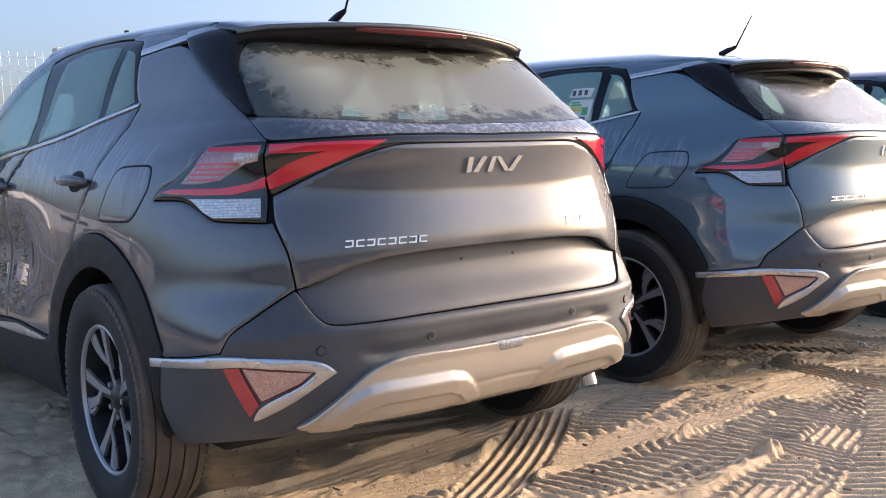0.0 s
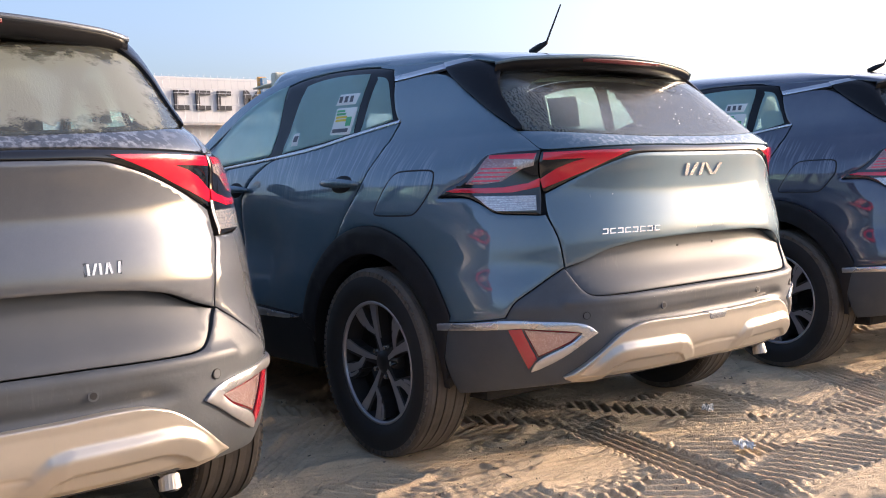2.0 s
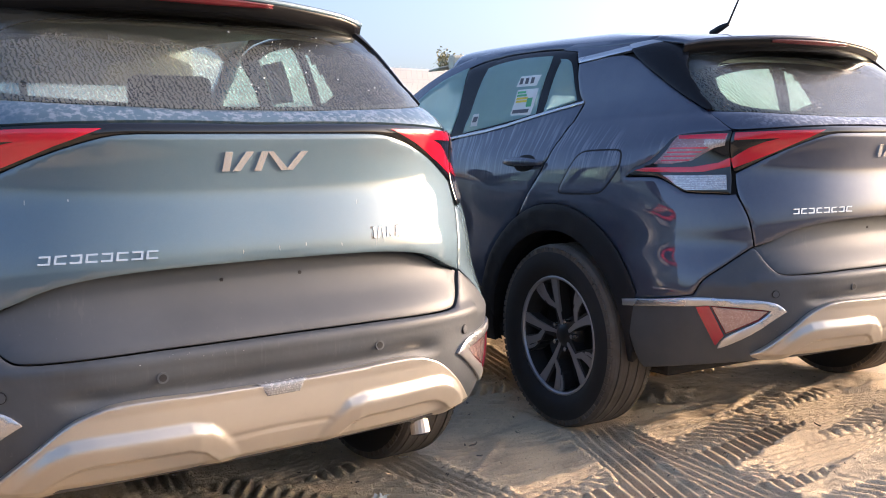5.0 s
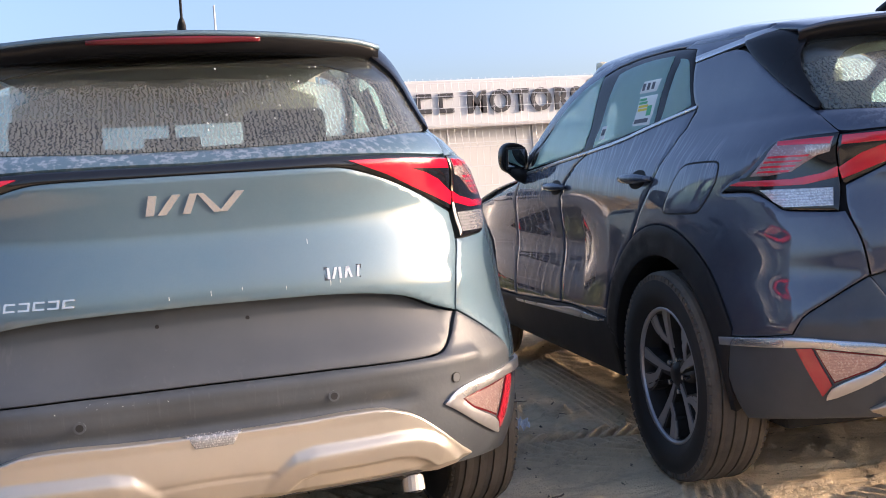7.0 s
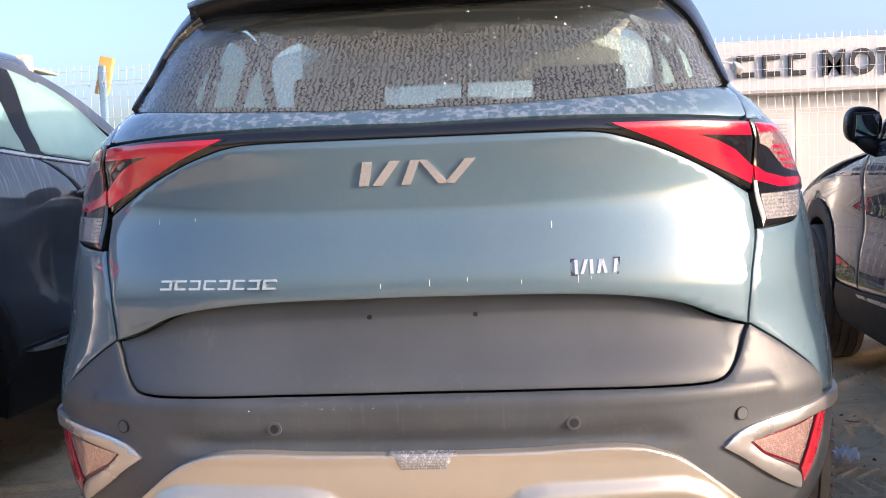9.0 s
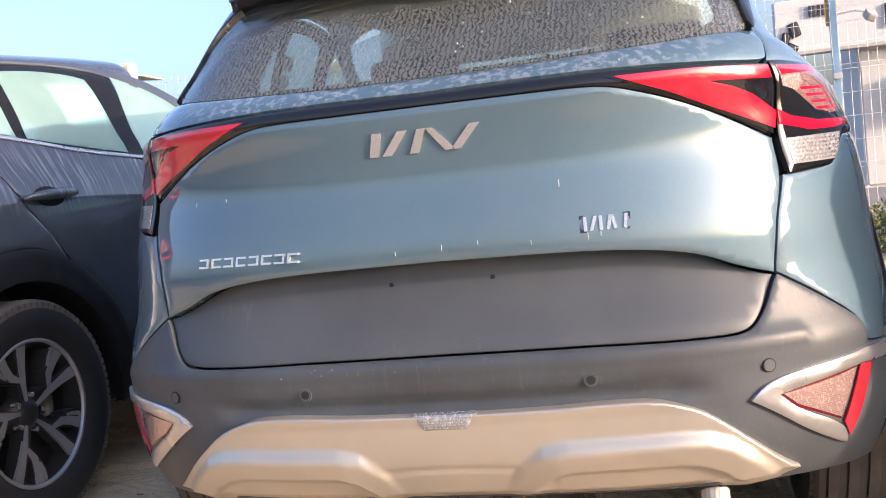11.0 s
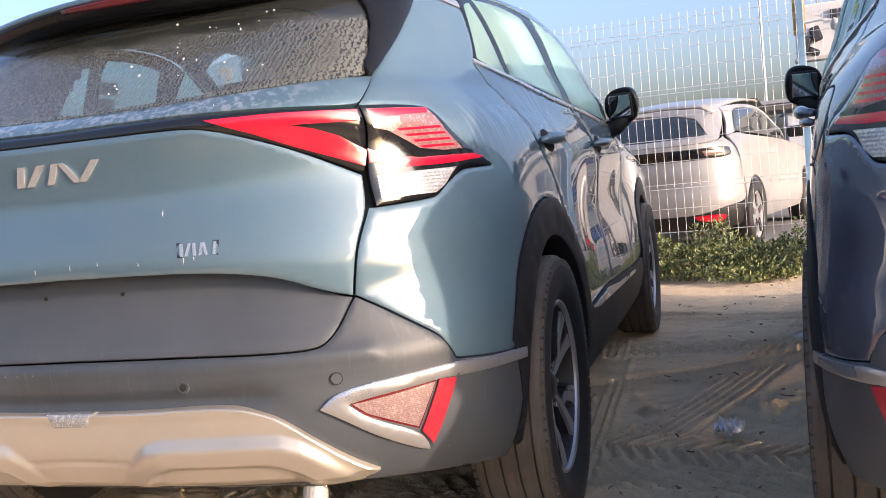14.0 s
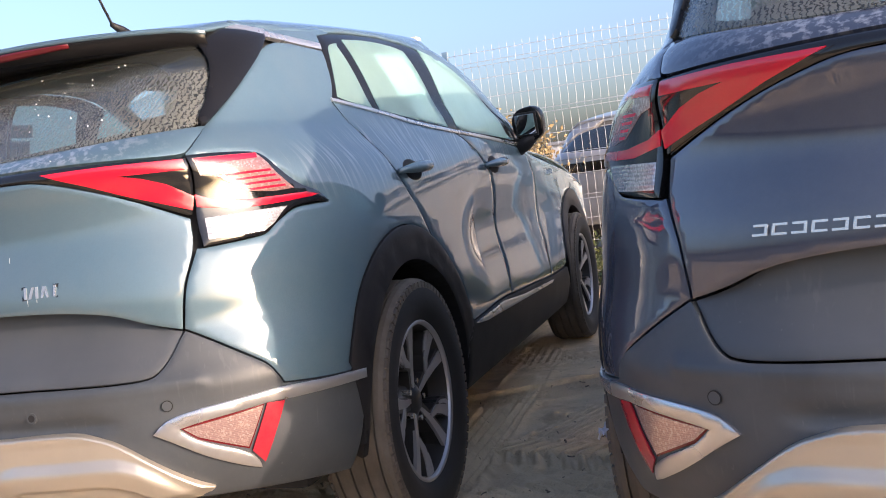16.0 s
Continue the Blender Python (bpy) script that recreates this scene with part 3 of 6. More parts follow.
def wheel(parent, x, y, side):
    """Tyre and a two-tone rim with five split spokes; side is the way it faces."""
    hub = bpy.data.objects.new("wheel", None)
    scene.collection.objects.link(hub)
    hub.parent = parent
    hub.matrix_basis = pose(x, y, HUB, 0, 0, 0 if side > 0 else 180) @ Matrix.Diagonal((.87, 1, 1, 1))
    R = .357
    tread = [(R - .030, -.116), (R - .010, -.106)]
    for k in range(4):
        c = -.075 + k * .05
        tread += [(R - .002, c - .020), (R, c - .0035), (R - .009, c - .003), (R - .009, c + .003), (R, c + .0035)]
    tread += [(R - .002, .095), (R - .010, .106), (R - .030, .116)]
    part("tyre_tread", lathe(tread, 96), TREAD, hub, "dusty ribbed tread")
    wall = [(R - .030, .116), (R - .055, .121), (R - .085, .120), (R - .10, .112), (.238, .100), (.232, .094)]
    part("tyre_wall", lathe(wall, 96), RUBBER, hub, soft=True)
    part("inner_wall", lathe([(R - .03, -.116), (.30, -.12), (.22, -.10), (.2, .02)], 48), RUBBER, hub, soft=True)
    bm = bmesh.new()
    n_block = 78
    for k in range(n_block):
        a = 2 * math.pi * k / n_block
        m = Matrix.Rotation(a, 4, "X")
        for c in (-.108, .108):
            add_box(bm, (c, 0, R - .021), (.017, .0205, .017), m)
    tagged(part("tread_block", bm, TREAD, hub), kind="stuff")
    part("rim_edge", lathe([(.236, .092), (.232, .099), (.226, .099), (.221, .092), (.221, .07)], 96), RIM_CUT, hub, "bright machined rim edge", soft=True)
    part("rim_barrel", lathe([(.221, .085), (.212, .03), (.205, -.08), (.0, -.085)], 64), RIM_BLACK, hub, soft=True)
    def beam(bmx, turn, line, wide, lift, deep):
        """A flat-faced arm through (radius, across) points, of the given half widths."""
        tops, lows = [], []
        for k, (r, c) in enumerate(line):
            a, b = line[max(k - 1, 0)], line[min(k + 1, len(line) - 1)]
            d = Vector((b[1] - a[1], b[0] - a[0])).normalized()
            x = .050 + .14 * min(r, .22) + lift
            for sgn in (-1, 1):
                q = Vector((x, c + sgn * wide[k] * d.y, r - sgn * wide[k] * d.x))
                tops.append(bmx.verts.new(turn @ q))
                lows.append(bmx.verts.new(turn @ (q - Vector((deep, 0, 0)))))
        for k in range(len(line) - 1):
            a = 2 * k
            bmx.faces.new((tops[a], tops[a + 1], tops[a + 3], tops[a + 2]))
            bmx.faces.new((tops[a], tops[a + 2], lows[a + 2], lows[a]))
            bmx.faces.new((tops[a + 1], lows[a + 1], lows[a + 3], tops[a + 3]))
    for k in range(5):
        turn = Matrix.Rotation(2 * math.pi * k / 5 + .3, 4, "X")
        dark = bmesh.new()
        cut = bmesh.new()
        blade = [(.036, .000), (.100, .006), (.160, .020), (.226, .040)]
        elbow = [(.112, .004), (.140, -.030), (.180, -.046), (.226, -.056)]
        heel = [(.140, -.030), (.150, -.052), (.172, -.068), (.196, -.078)]
        for line, wide in ((blade, [.018, .017, .018, .026]), (elbow, [.016, .018, .020, .024]), (heel, [.010, .012, .014, .016])):
            beam(dark, turn, line, wide, 0, .06)
        beam(cut, turn, [(r, c + .007) for r, c in blade], [.006, .011, .014, .021], .004, .012)
        beam(cut, turn, [(r, c + .001) for r, c in elbow], [.007, .013, .015, .019], .004, .012)
        beam(cut, turn, heel[1:] + [(.222, -.076)], [.004, .006, .007, .009], .004, .012)
        for bmx in (dark, cut):
            bmesh.ops.recalc_face_normals(bmx, faces=bmx.faces)
        part("spoke", dark, RIM_BLACK, hub)
        part("spoke_face", cut, RIM_CUT, hub, "machined bright spoke face")
        turn = Matrix.Rotation(2 * math.pi * (k + .5) / 5 + .3, 4, "X")
        nut = tube([turn @ Vector((.035, 0, .058)), turn @ Vector((.066, 0, .058))], .009, 6)
        part("wheel_nut", nut, CHROME, hub)
    part("centre_cap", lathe([(.0, .070), (.026, .070), (.032, .064), (.046, .056), (.06, .04), (.07, .0)], 32), RIM_BLACK, hub, soft=True)
    return hub


def seat_shape(w, d, h, lean):
    bm = bmesh.new()
    add_box(bm, (0, 0, .10), (w, d, .16), None, .05)
    add_box(bm, (0, -d / 2 + .05, h / 2 + .1), (w * .95, .13, h), Matrix.Rotation(lean, 4, "X"), .05)
    return bm


def strokes(name, polys, place, along, up, out, depth, material, parent, label):
    """Raised emblem bars: polygons (a, b) in a plane, each a piece of its own."""
    for poly in polys:
        bm = bmesh.new()
        f = [bm.verts.new(place + along * a + up * b + out * depth) for a, b in poly]
        g = [bm.verts.new(place + along * a + up * b - out * .004) for a, b in poly]
        bm.faces.new(f)
        bm.faces.new(g[::-1])
        for i in range(len(f)):
            bm.faces.new((f[i], g[i], g[(i + 1) % len(f)], f[(i + 1) % len(f)]))
        bmesh.ops.recalc_face_normals(bm, faces=bm.faces)
        part(name, bm, material, parent, label)


def car(paint, label):
    """A mid-size sport utility car, its rear axle's middle at the origin, heading +y."""
    body = new("suv_car")
    tagged(body, label, "car", "parked cars in a row")
    P = lambda *a, **k: patch(*a, **k)
    # dark inner body behind the panel gaps
    holes = [[(1.39, 1.27), (1.55, 1.485), (2.13, 1.475), (2.5, 1.36), (2.95, 1.15), (3.0, 1.12), (2.1, 1.165)]]
    rear_hole = both([(0, 1.16), (.70, 1.185), (.81, 1.21), (.83, 1.30), (.82, 1.42), (.75, 1.46), (0, 1.475)])
    S, V = np.linspace(-QUARTER - 2.3, QUARTER + 2.3, 231), np.linspace(.26, 1.50, 63)
    pos = shell(*np.meshgrid(S, V, indexing="ij"))
    nor = shell_normal(shell, *np.meshgrid(S, V, indexing="ij"))
    pos = pos - nor * .022
    cs, cv = np.meshgrid((S[1:] + S[:-1]) / 2, (V[1:] + V[:-1]) / 2, indexing="ij")
    cc = (pos[1:, 1:] + pos[:-1, :-1]) / 2
    drop = inside(holes[0], np.abs(cs.ravel()), cv.ravel()) | inside(rear_hole, cs.ravel(), cv.ravel())
    drop |= np.hypot(cc[..., 1].ravel(), cc[..., 2].ravel() - HUB) < .44
    drop |= np.hypot(cc[..., 1].ravel() - BASE, cc[..., 2].ravel() - HUB) < .44
    drop |= (cc[..., 1].ravel() > 1.75) & (cv.ravel() > 1.02)
    drop |= (np.abs(cs.ravel()) < .60) & (cv.ravel() > .62) & (cv.ravel() < .82)
    tops = np.array(FRAME_TOP)
    drop |= (np.abs(cs.ravel()) > 1.9) & (cv.ravel() > np.interp(np.abs(cs.ravel()), tops[:, 0], tops[:, 1]) - .03)
    drop |= (np.abs(cs.ravel()) < QUARTER) & (cv.ravel() < .32)
    drop = drop.reshape(cs.shape)
    bm = bmesh.new()
    vs = {}
    for i, j in zip(*np.nonzero(~drop)):
        q = []
        for a, b in ((i, j), (i + 1, j), (i + 1, j + 1), (i, j + 1)):
            if (a, b) not in vs:
                vs[(a, b)] = bm.verts.new(pos[a, b])
            q.append(vs[(a, b)])
        bm.faces.new(q).smooth = True
    part("inner_body", bm, LINER, body)
    part("floor_pan", boxed((0, 1.38, .30), (1.36, 3.6, .14), .02), LINER, body)
    part("plate_backing", boxed((0, -.74, .72), (1.1, .04, .26), .01), LINER, body)

    # tailgate
    gate = P("tailgate", both(BAND_LOW[:-1] + [(.662, .966)] + GATE_EDGE[1:] + LEDGE[1:]), paint, body, .004, .052, .014)
    P("tailgate_shelf", both([(s, v - .003) for s, v in GLASS_LOW] + [(.838, 1.186), (.80, 1.162), (.745, 1.128), (.716, 1.112)] + [(s, v + .003) for s, v in BAND_TOP[::-1][1:]]), paint, body, .004, .02, .02)
    P("light_bar", both([(s, v - .002) for s, v in BAND_TOP] + [(s, v + .003) for s, v in BAND_LOW[::-1]]), GLOSS, body, .002, .02, .02, label="gloss black bar between the tail lamps")
    plate = P("number_plate_panel", both([(0, .800)] + [(s, v - .004) for s, v in LEDGE[::-1][1:]] + PLATE_LOW[1:]), PLATE_PLASTIC, body, .0, .02, .022, plate_relief, "dusty dark grey plastic panel")
    for x in (-.103, .103):
        p, n = Vector(shell(x, .752)), Vector(shell_normal(shell, np.array([x]), np.array([.752]))[0])
        p = p + n * float(plate_relief(np.array(x), np.array(.752)))
        part("screw_hole", tube([p - n * .01, p + n * .0015], .0048, 10), LINER, plate)

    # bumper
    half = [(s, v - .005) for s, v in PLATE_LOW[::-1]] + BUMPER_EDGE[::-1] + [(.867, .548), (1.00, .538), (.99, .45), (.965, .33), (.945, .292), (.888, .300), (.75, .322), (.611, .336), (.3, .345), (0, .345)]
    bumper = P("rear_bumper", both(half), PLASTIC, body, .004, .03, .012, bumper_relief, "dusty dark grey plastic bumper")
    skid = P("skid_plate", both([(0, .523), (.197, .526), (.303, .530), (.367, .527), (.399, .517), (.441, .499), (.494, .453), (.569, .391), (.613, .364), (.607, .350), (.59, .338), (.494, .340), (.409, .343), (.271, .348), (0, .350)]), SILVER, body, .022, .03, .0045, skid_relief, "dusty silver plastic skid plate", soft_edge=.006)
    P("reversing_lamp", [(-.060, .526), (.060, .526), (.040, .498), (-.040, .498)], LENS_GREY, skid, .0252, .02, .012, rounds=0, label="clear reversing lamp")
    for s, v in ((-.265, .571), (.265, .571), (-.545, .566), (.545, .566)):
        p, n = Vector(shell(s, v)), Vector(shell_normal(shell, np.array([s]), np.array([v]))[0])
        top = .0090
        ring = part("parking_sensor", tube([p - n * .004, p + n * top], .0128, 20), LINER if abs(s) > .5 else PLASTIC, bumper, soft=False)
        part("sensor_face", tube([p, p + n * (top + .0008)], .0082 if abs(s) < .5 else .0108, 16), LINER if abs(s) < .5 else PLASTIC, ring)
    part("exhaust_pipe", tube([(.46, -.45, .345), (.468, -.66, .342), (.472, -.722, .333), (.474, -.750, .312), (.475, -.757, .284)], .027, 18), EXHAUST, body, "dusty steel exhaust tip")
    part("exhaust_bore", tube([(.475, -.757, .286), (.475, -.7572, .2825)], .022, 18), LINER, body)

    for sd in (1, -1):
        F = (lambda q: q) if sd > 0 else flip
        # lamps
        inner = P("tail_lamp", F([(.395, 1.104), (.50, 1.110), (.712, 1.104), (.668, .974), (.548, 1.033), (.473, 1.064)]), GLOSS, gate, .006, .015, .018, label="black-cased tail lamp on the tailgate")
        P("red_lens", F([(.405, 1.103), (.55, 1.104), (.704, 1.101), (.694, 1.078), (.558, 1.081), (.600, 1.070), (.640, 1.052), (.684, 1.016), (.672, .984), (.558, 1.033), (.484, 1.070)]), LAMP_RED, inner, .0076, .004, .012, rounds=0, soft_edge=.0004, label="bright red lens")
        lamp = P("tail_lamp", F([(.671, .899)] + [(s, v + .003) for s, v in LAMP_LOW[1:]] + [(s, v - .003) for s, v in LAMP_HIGH[:-1]] + [(.716, 1.107), (.674, .975)]), GLOSS, body, .008, .02, .016, label="black-cased tail lamp wrapping the corner")
        P("red_lens", F([(.686, 1.020), (.718, 1.004), (.792, .992), (.856, .992), (.950, .993), (.985, .984), (.960, .980), (.845, .974), (.76, .974), (.682, .990)]), LAMP_RED, lamp, .0095, .004, .012, rounds=0, soft_edge=.0004, label="bright red lens strip")
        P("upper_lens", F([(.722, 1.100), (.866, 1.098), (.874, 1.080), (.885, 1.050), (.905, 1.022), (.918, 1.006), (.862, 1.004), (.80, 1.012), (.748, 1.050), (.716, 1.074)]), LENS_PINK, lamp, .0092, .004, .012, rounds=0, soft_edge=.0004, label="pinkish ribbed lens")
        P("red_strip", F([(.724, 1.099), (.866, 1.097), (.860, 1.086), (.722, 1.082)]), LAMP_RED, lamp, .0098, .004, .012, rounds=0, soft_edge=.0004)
        # clear lens corner whose pale colour paints in its glow in the sun
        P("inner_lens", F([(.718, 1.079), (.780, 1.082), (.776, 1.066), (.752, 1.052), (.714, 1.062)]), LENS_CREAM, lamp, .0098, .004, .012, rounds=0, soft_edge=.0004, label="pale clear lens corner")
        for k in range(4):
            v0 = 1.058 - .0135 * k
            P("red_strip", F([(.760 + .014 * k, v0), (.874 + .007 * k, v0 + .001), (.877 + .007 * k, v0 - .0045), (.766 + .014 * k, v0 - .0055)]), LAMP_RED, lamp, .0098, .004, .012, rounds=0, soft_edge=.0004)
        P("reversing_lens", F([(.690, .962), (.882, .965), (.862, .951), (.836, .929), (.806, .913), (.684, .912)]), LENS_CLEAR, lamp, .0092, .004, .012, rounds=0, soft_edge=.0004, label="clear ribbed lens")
        # bumper garnish with reflector
        garnish = P("bumper_garnish", F([(.512, .507), (.540, .537), (.601, .550), (.697, .556), (.76, .560), (.867, .548), (1.000, .537), (.998, .514), (.867, .523), (.771, .529), (.728, .534), (.601, .521), (.558, .511), (.59, .478), (.684, .430), (.703, .400), (.705, .388), (.682, .396), (.602, .441), (.550, .481)]), SATIN, body, .014, .02, .012, label="satin silver bumper garnish")
        pane = [(.562, .511), (.601, .519), (.724, .531), (.684, .436), (.59, .481)]
        P("lens_rim", F(pane), LAMP_DARK_RED, garnish, .0055, .004, .012, rounds=0, soft_edge=.0004, label="dark red lens rim")
        P("fog_lens", F(shrink(pane, .0055)), LENS_SMOKED, garnish, .0072, .004, .012, rounds=0, soft_edge=.0004, label="smoky ribbed lens")
        P("reflector", F([(.728, .531), (.765, .527), (.712, .398), (.688, .432)]), REFLECTOR_RED, garnish, .0105, .004, .012, rounds=0, soft_edge=.0004, label="red reflector")
        # quarter panel
        quarter = P("quarter_panel", F([(.603, .724), (.615, .802), (.630, .845), (.657, .897)] + LAMP_LOW + LAMP_HIGH + [(.724, 1.114), (.752, 1.130), (.845, 1.190), (.874, 1.217), (1.02, 1.345), (1.180, 1.465), (1.47, 1.430), (1.455, 1.38), (1.415, 1.29)] + [(s - .005, v) for s, v in DOOR_REAR] + arch(0, .515, 64, 156, 16) + [(1.00, .541), (.867, .552)] + [(s + .004, v + .003) for s, v in BUMPER_EDGE]), paint, body, .004, .016, .016, label="")
        flap = [] if sd > 0 else [(1.345, .930), (1.348, .910), (1.330, .900), (1.140, .900), (1.112, .908), (1.085, .935), (1.052, .985), (1.045, 1.005), (1.048, 1.045), (1.062, 1.060), (1.090, 1.064), (1.225, 1.064), (1.255, 1.056), (1.280, 1.035)]
        if flap:
            P("fuel_door", F(shrink(flap, .004)), paint, quarter, .0053, .003, .016, rounds=2, soft_edge=.0012)
            P("fuel_door_gap", F(flap), LINER, quarter, .0046, .003, .016, rounds=2, soft_edge=0)
        P("roof_strip", F([(1.183, 1.470), (1.474, 1.434), (1.488, 1.456), (1.205, 1.492)]), SATIN, body, .006, .012, .02, rounds=0, label="bright silver strip below the roof")
        # doors
        sill = [(2.46, .50), (2.28, .505), (1.90, .487), (1.868, .50)]
        rear_door = P("rear_door", F([(s + .003, v - .004) for s, v in BELT[:4]] + [(2.165, 1.146), (2.235, 1.124), (2.370, 1.050), (2.455, .932), (2.470, .62), (2.455, .505), (2.28, .508), (1.905, .492)] + arch(0, .515, 16, 62, 9) + [(s + .003, v) for s, v in DOOR_REAR[::-1][1:]]), paint, body, .004, .016, .03)
        front_door = P("front_door", F([(2.18, 1.146), (2.83, 1.106), (3.04, 1.094), (3.12, 1.06), (3.20, .95), (3.25, .80), (3.26, .60), (3.22, .47), (2.9, .485), (2.463, .503), (2.480, .62), (2.465, .933), (2.380, 1.051), (2.245, 1.126)]), paint, body, .004, .016, .03)
        fender = P("front_fender", F([(3.05, 1.092), (3.128, 1.06), (3.208, .95), (3.258, .80), (3.268, .62), (3.236, .474), (3.45, .470), (3.64, .474)] + arch(BASE, .50, 163, 20, 18) + [(QUARTER + 3.25, .62), (QUARTER + 3.28, .85), (QUARTER + 2.9, .93), (QUARTER + 2.3, .99), (QUARTER + 1.8, 1.05)]), paint, body, .004, .016, .035)
        panes = (("rear_door_glass", [(2.115, 1.170), (2.098, 1.282), (2.078, 1.391), (2.064, 1.452), (1.994, 1.469), (1.834, 1.482), (1.655, 1.478), (1.640, 1.44), (1.652, 1.291), (1.648, 1.231), (1.802, 1.205), (2.0, 1.182)]), ("quarter_glass", [(1.598, 1.462), (1.535, 1.455), (1.50, 1.42), (1.428, 1.275), (1.462, 1.263), (1.605, 1.234), (1.598, 1.309), (1.585, 1.45)]), ("front_door_glass", [(2.985, 1.122), (2.866, 1.140), (2.78, 1.240), (2.568, 1.362), (2.387, 1.432), (2.225, 1.466), (2.196, 1.319), (2.207, 1.174), (2.249, 1.155)][::1]))
        panes = [(glass, chaikin(poly, 2)) for glass, poly in panes]
        P("window_frame", F([(1.383, 1.264), (1.42, 1.29), (1.46, 1.38), (1.478, 1.43), (1.52, 1.485)] + FRAME_TOP + [(3.04, 1.102), (2.83, 1.114), (2.143, 1.157), (1.866, 1.180), (1.632, 1.223)]), FRAME_BLACK, body, .0, .008, .03, label="black window frame", holes=[F(shrink(poly, .010)) for _, poly in panes])
        for glass, poly in panes:
            P(glass, F(poly), GLASS_SIDE, body, .004, .003, .04, label="pale green tinted window with a milky film", rounds=0)
        P("a_pillar", F([(1.86, 1.512), (1.96, 1.508), (2.13, 1.490), (2.29, 1.445), (2.46, 1.386), (2.72, 1.286), (2.96, 1.170), (3.05, 1.105), (3.10, 1.105), (2.99, 1.215), (2.74, 1.345), (2.48, 1.445), (2.31, 1.500), (2.15, 1.538), (1.95, 1.552), (1.86, 1.550)]), paint, body, .003, .012, .025, rounds=1)
        P("belt_moulding", F([(1.380, 1.268)] + [(s, v + .004) for s, v in BELT[1:]] + [(s, v - .008) for s, v in BELT[::-1][:-1]] + [(1.382, 1.257)]), SATIN, body, .010, .014, .03, rounds=1, label="satin chrome window moulding")
        # arch cladding, sill cladding with a bright strip
        P("arch_cladding", F(arch(0, .512, 14, 156, 24) + arch(0, .435, 172, 186, 3) + arch(0, .410, 186, 4, 26)), CLADDING, body, .010, .06, .03, lambda s, v: -.006 * np.exp(-((np.hypot(np.abs(s) - QUARTER, v - HUB) - .452) / .006) ** 2), rounds=0, label="black plastic wheel arch trim")
        P("arch_cladding", F(arch(BASE, .495, 24, 160, 22) + arch(BASE, .40, 178, 4, 24)), CLADDING, body, .010, .06, .035, rounds=0, label="black plastic wheel arch trim")
        P("sill_cladding", F([(1.79, .44), (1.88, .50), (1.905, .489), (2.28, .504), (2.9, .482), (3.23, .465), (3.63, .462), (3.70, .40), (3.71, .27), (1.83, .27)]), CLADDING, body, .010, .03, .035, rounds=0, label="black plastic sill trim")
        P("sill_strip", F([(1.885, .484), (1.92, .478), (2.03, .468), (3.20, .440), (3.23, .450), (2.60, .474), (2.28, .498)]), SATIN, body, .016, .012, .02, rounds=0, label="satin silver sill strip")
        # door handles in their bowls
        for s0, s1, v in ((1.455, 1.720, 1.028), (2.346, 2.634, 1.022)):
            door = rear_door if s0 < 2 else front_door
            c, e = (s0 + s1) / 2, (s1 - s0) / 2
            bowl = [(c + e * .55 * math.cos(a), v + .034 * math.sin(a) - .004) for a in np.linspace(0, 2 * math.pi, 20)[:-1]]
            P("handle_bowl", F(bowl), LINER, door, .0065, .004, .02, rounds=0)
            A, B = Vector(shell(sd * s0, v - .006)), Vector(shell(sd * s1, v + .004))
            out = Vector((sd, 0, .1)).normalized()
            pts = [A + (B - A) * q + out * (.012 + .030 * math.sin(math.pi * q) ** .6) for q in np.linspace(0, 1, 13)]
            bm = tube(pts, .016, 10, [.004 + .015 * math.sin(math.pi * min(max(q, .03), .97)) ** .5 for q in np.linspace(0, 1, 13)])
            part("door_handle", bm, paint, door, soft=True)
        # black fin beside the rear window
        P("window_fin", F([(.828, 1.187), (.842, 1.190), (.872, 1.217), (1.018, 1.345), (1.176, 1.464), (1.172, 1.470), (1.09, 1.482), (.98, 1.492), (.935, 1.482), (.92, 1.44), (.92, 1.387), (.90, 1.33), (.878, 1.295), (.862, 1.255), (.842, 1.228), (.828, 1.205)]), FRAME_BLACK, body, .014, .045, .022, rounds=0, label="gloss black trim beside the rear window")
        P("roof_side", F([(1.186, 1.486), (1.30, 1.468), (1.484, 1.447), (1.52, 1.489), (1.62, 1.502), (1.62, 1.54), (1.4, 1.535), (1.2, 1.525)]), paint, body, .003, .01, .03, rounds=0)
        P("fin_strip", F([(1.179, 1.470), (1.205, 1.490), (1.10, 1.502), (.985, 1.508), (.98, 1.497), (1.09, 1.485)]), SATIN, body, .013, .012, .02, rounds=0, label="bright silver strip below the roof")
        # wing mirror
        base = Vector(shell(sd * 3.02, 1.10))
        m = Matrix.Translation(base + Vector((sd * .066, -.01, .085))) @ Matrix.Rotation(sd * radians(-10), 4, "Z") @ Matrix.Rotation(radians(7), 4, "X")
        bm = bmesh.new()
        bmesh.ops.create_uvsphere(bm, u_segments=24, v_segments=14, radius=1)
        for v in bm.verts:
            x, y, z = v.co
            x, z = math.copysign(abs(x) ** .75, x), math.copysign(abs(z) ** .75, z)
            v.co = m @ Vector((x * .070, (y if y > 0 else max(y, -.25)) * .10, z * .075 * (1 + .12 * x * sd)))
        shell_ob = part("mirror_housing", bm, FRAME_BLACK, body, "dark glossy wing mirror", soft=True)
        ring = bmesh.new()
        add_box(ring, (0, -.0265, 0), (.108, .012, .108), m, .005)
        part("mirror_rim", ring, CLADDING, shell_ob)
        part("mirror_glass", boxed((0, -.034, .0), (.094, .006, .090), .002, m), MIRROR, shell_ob)
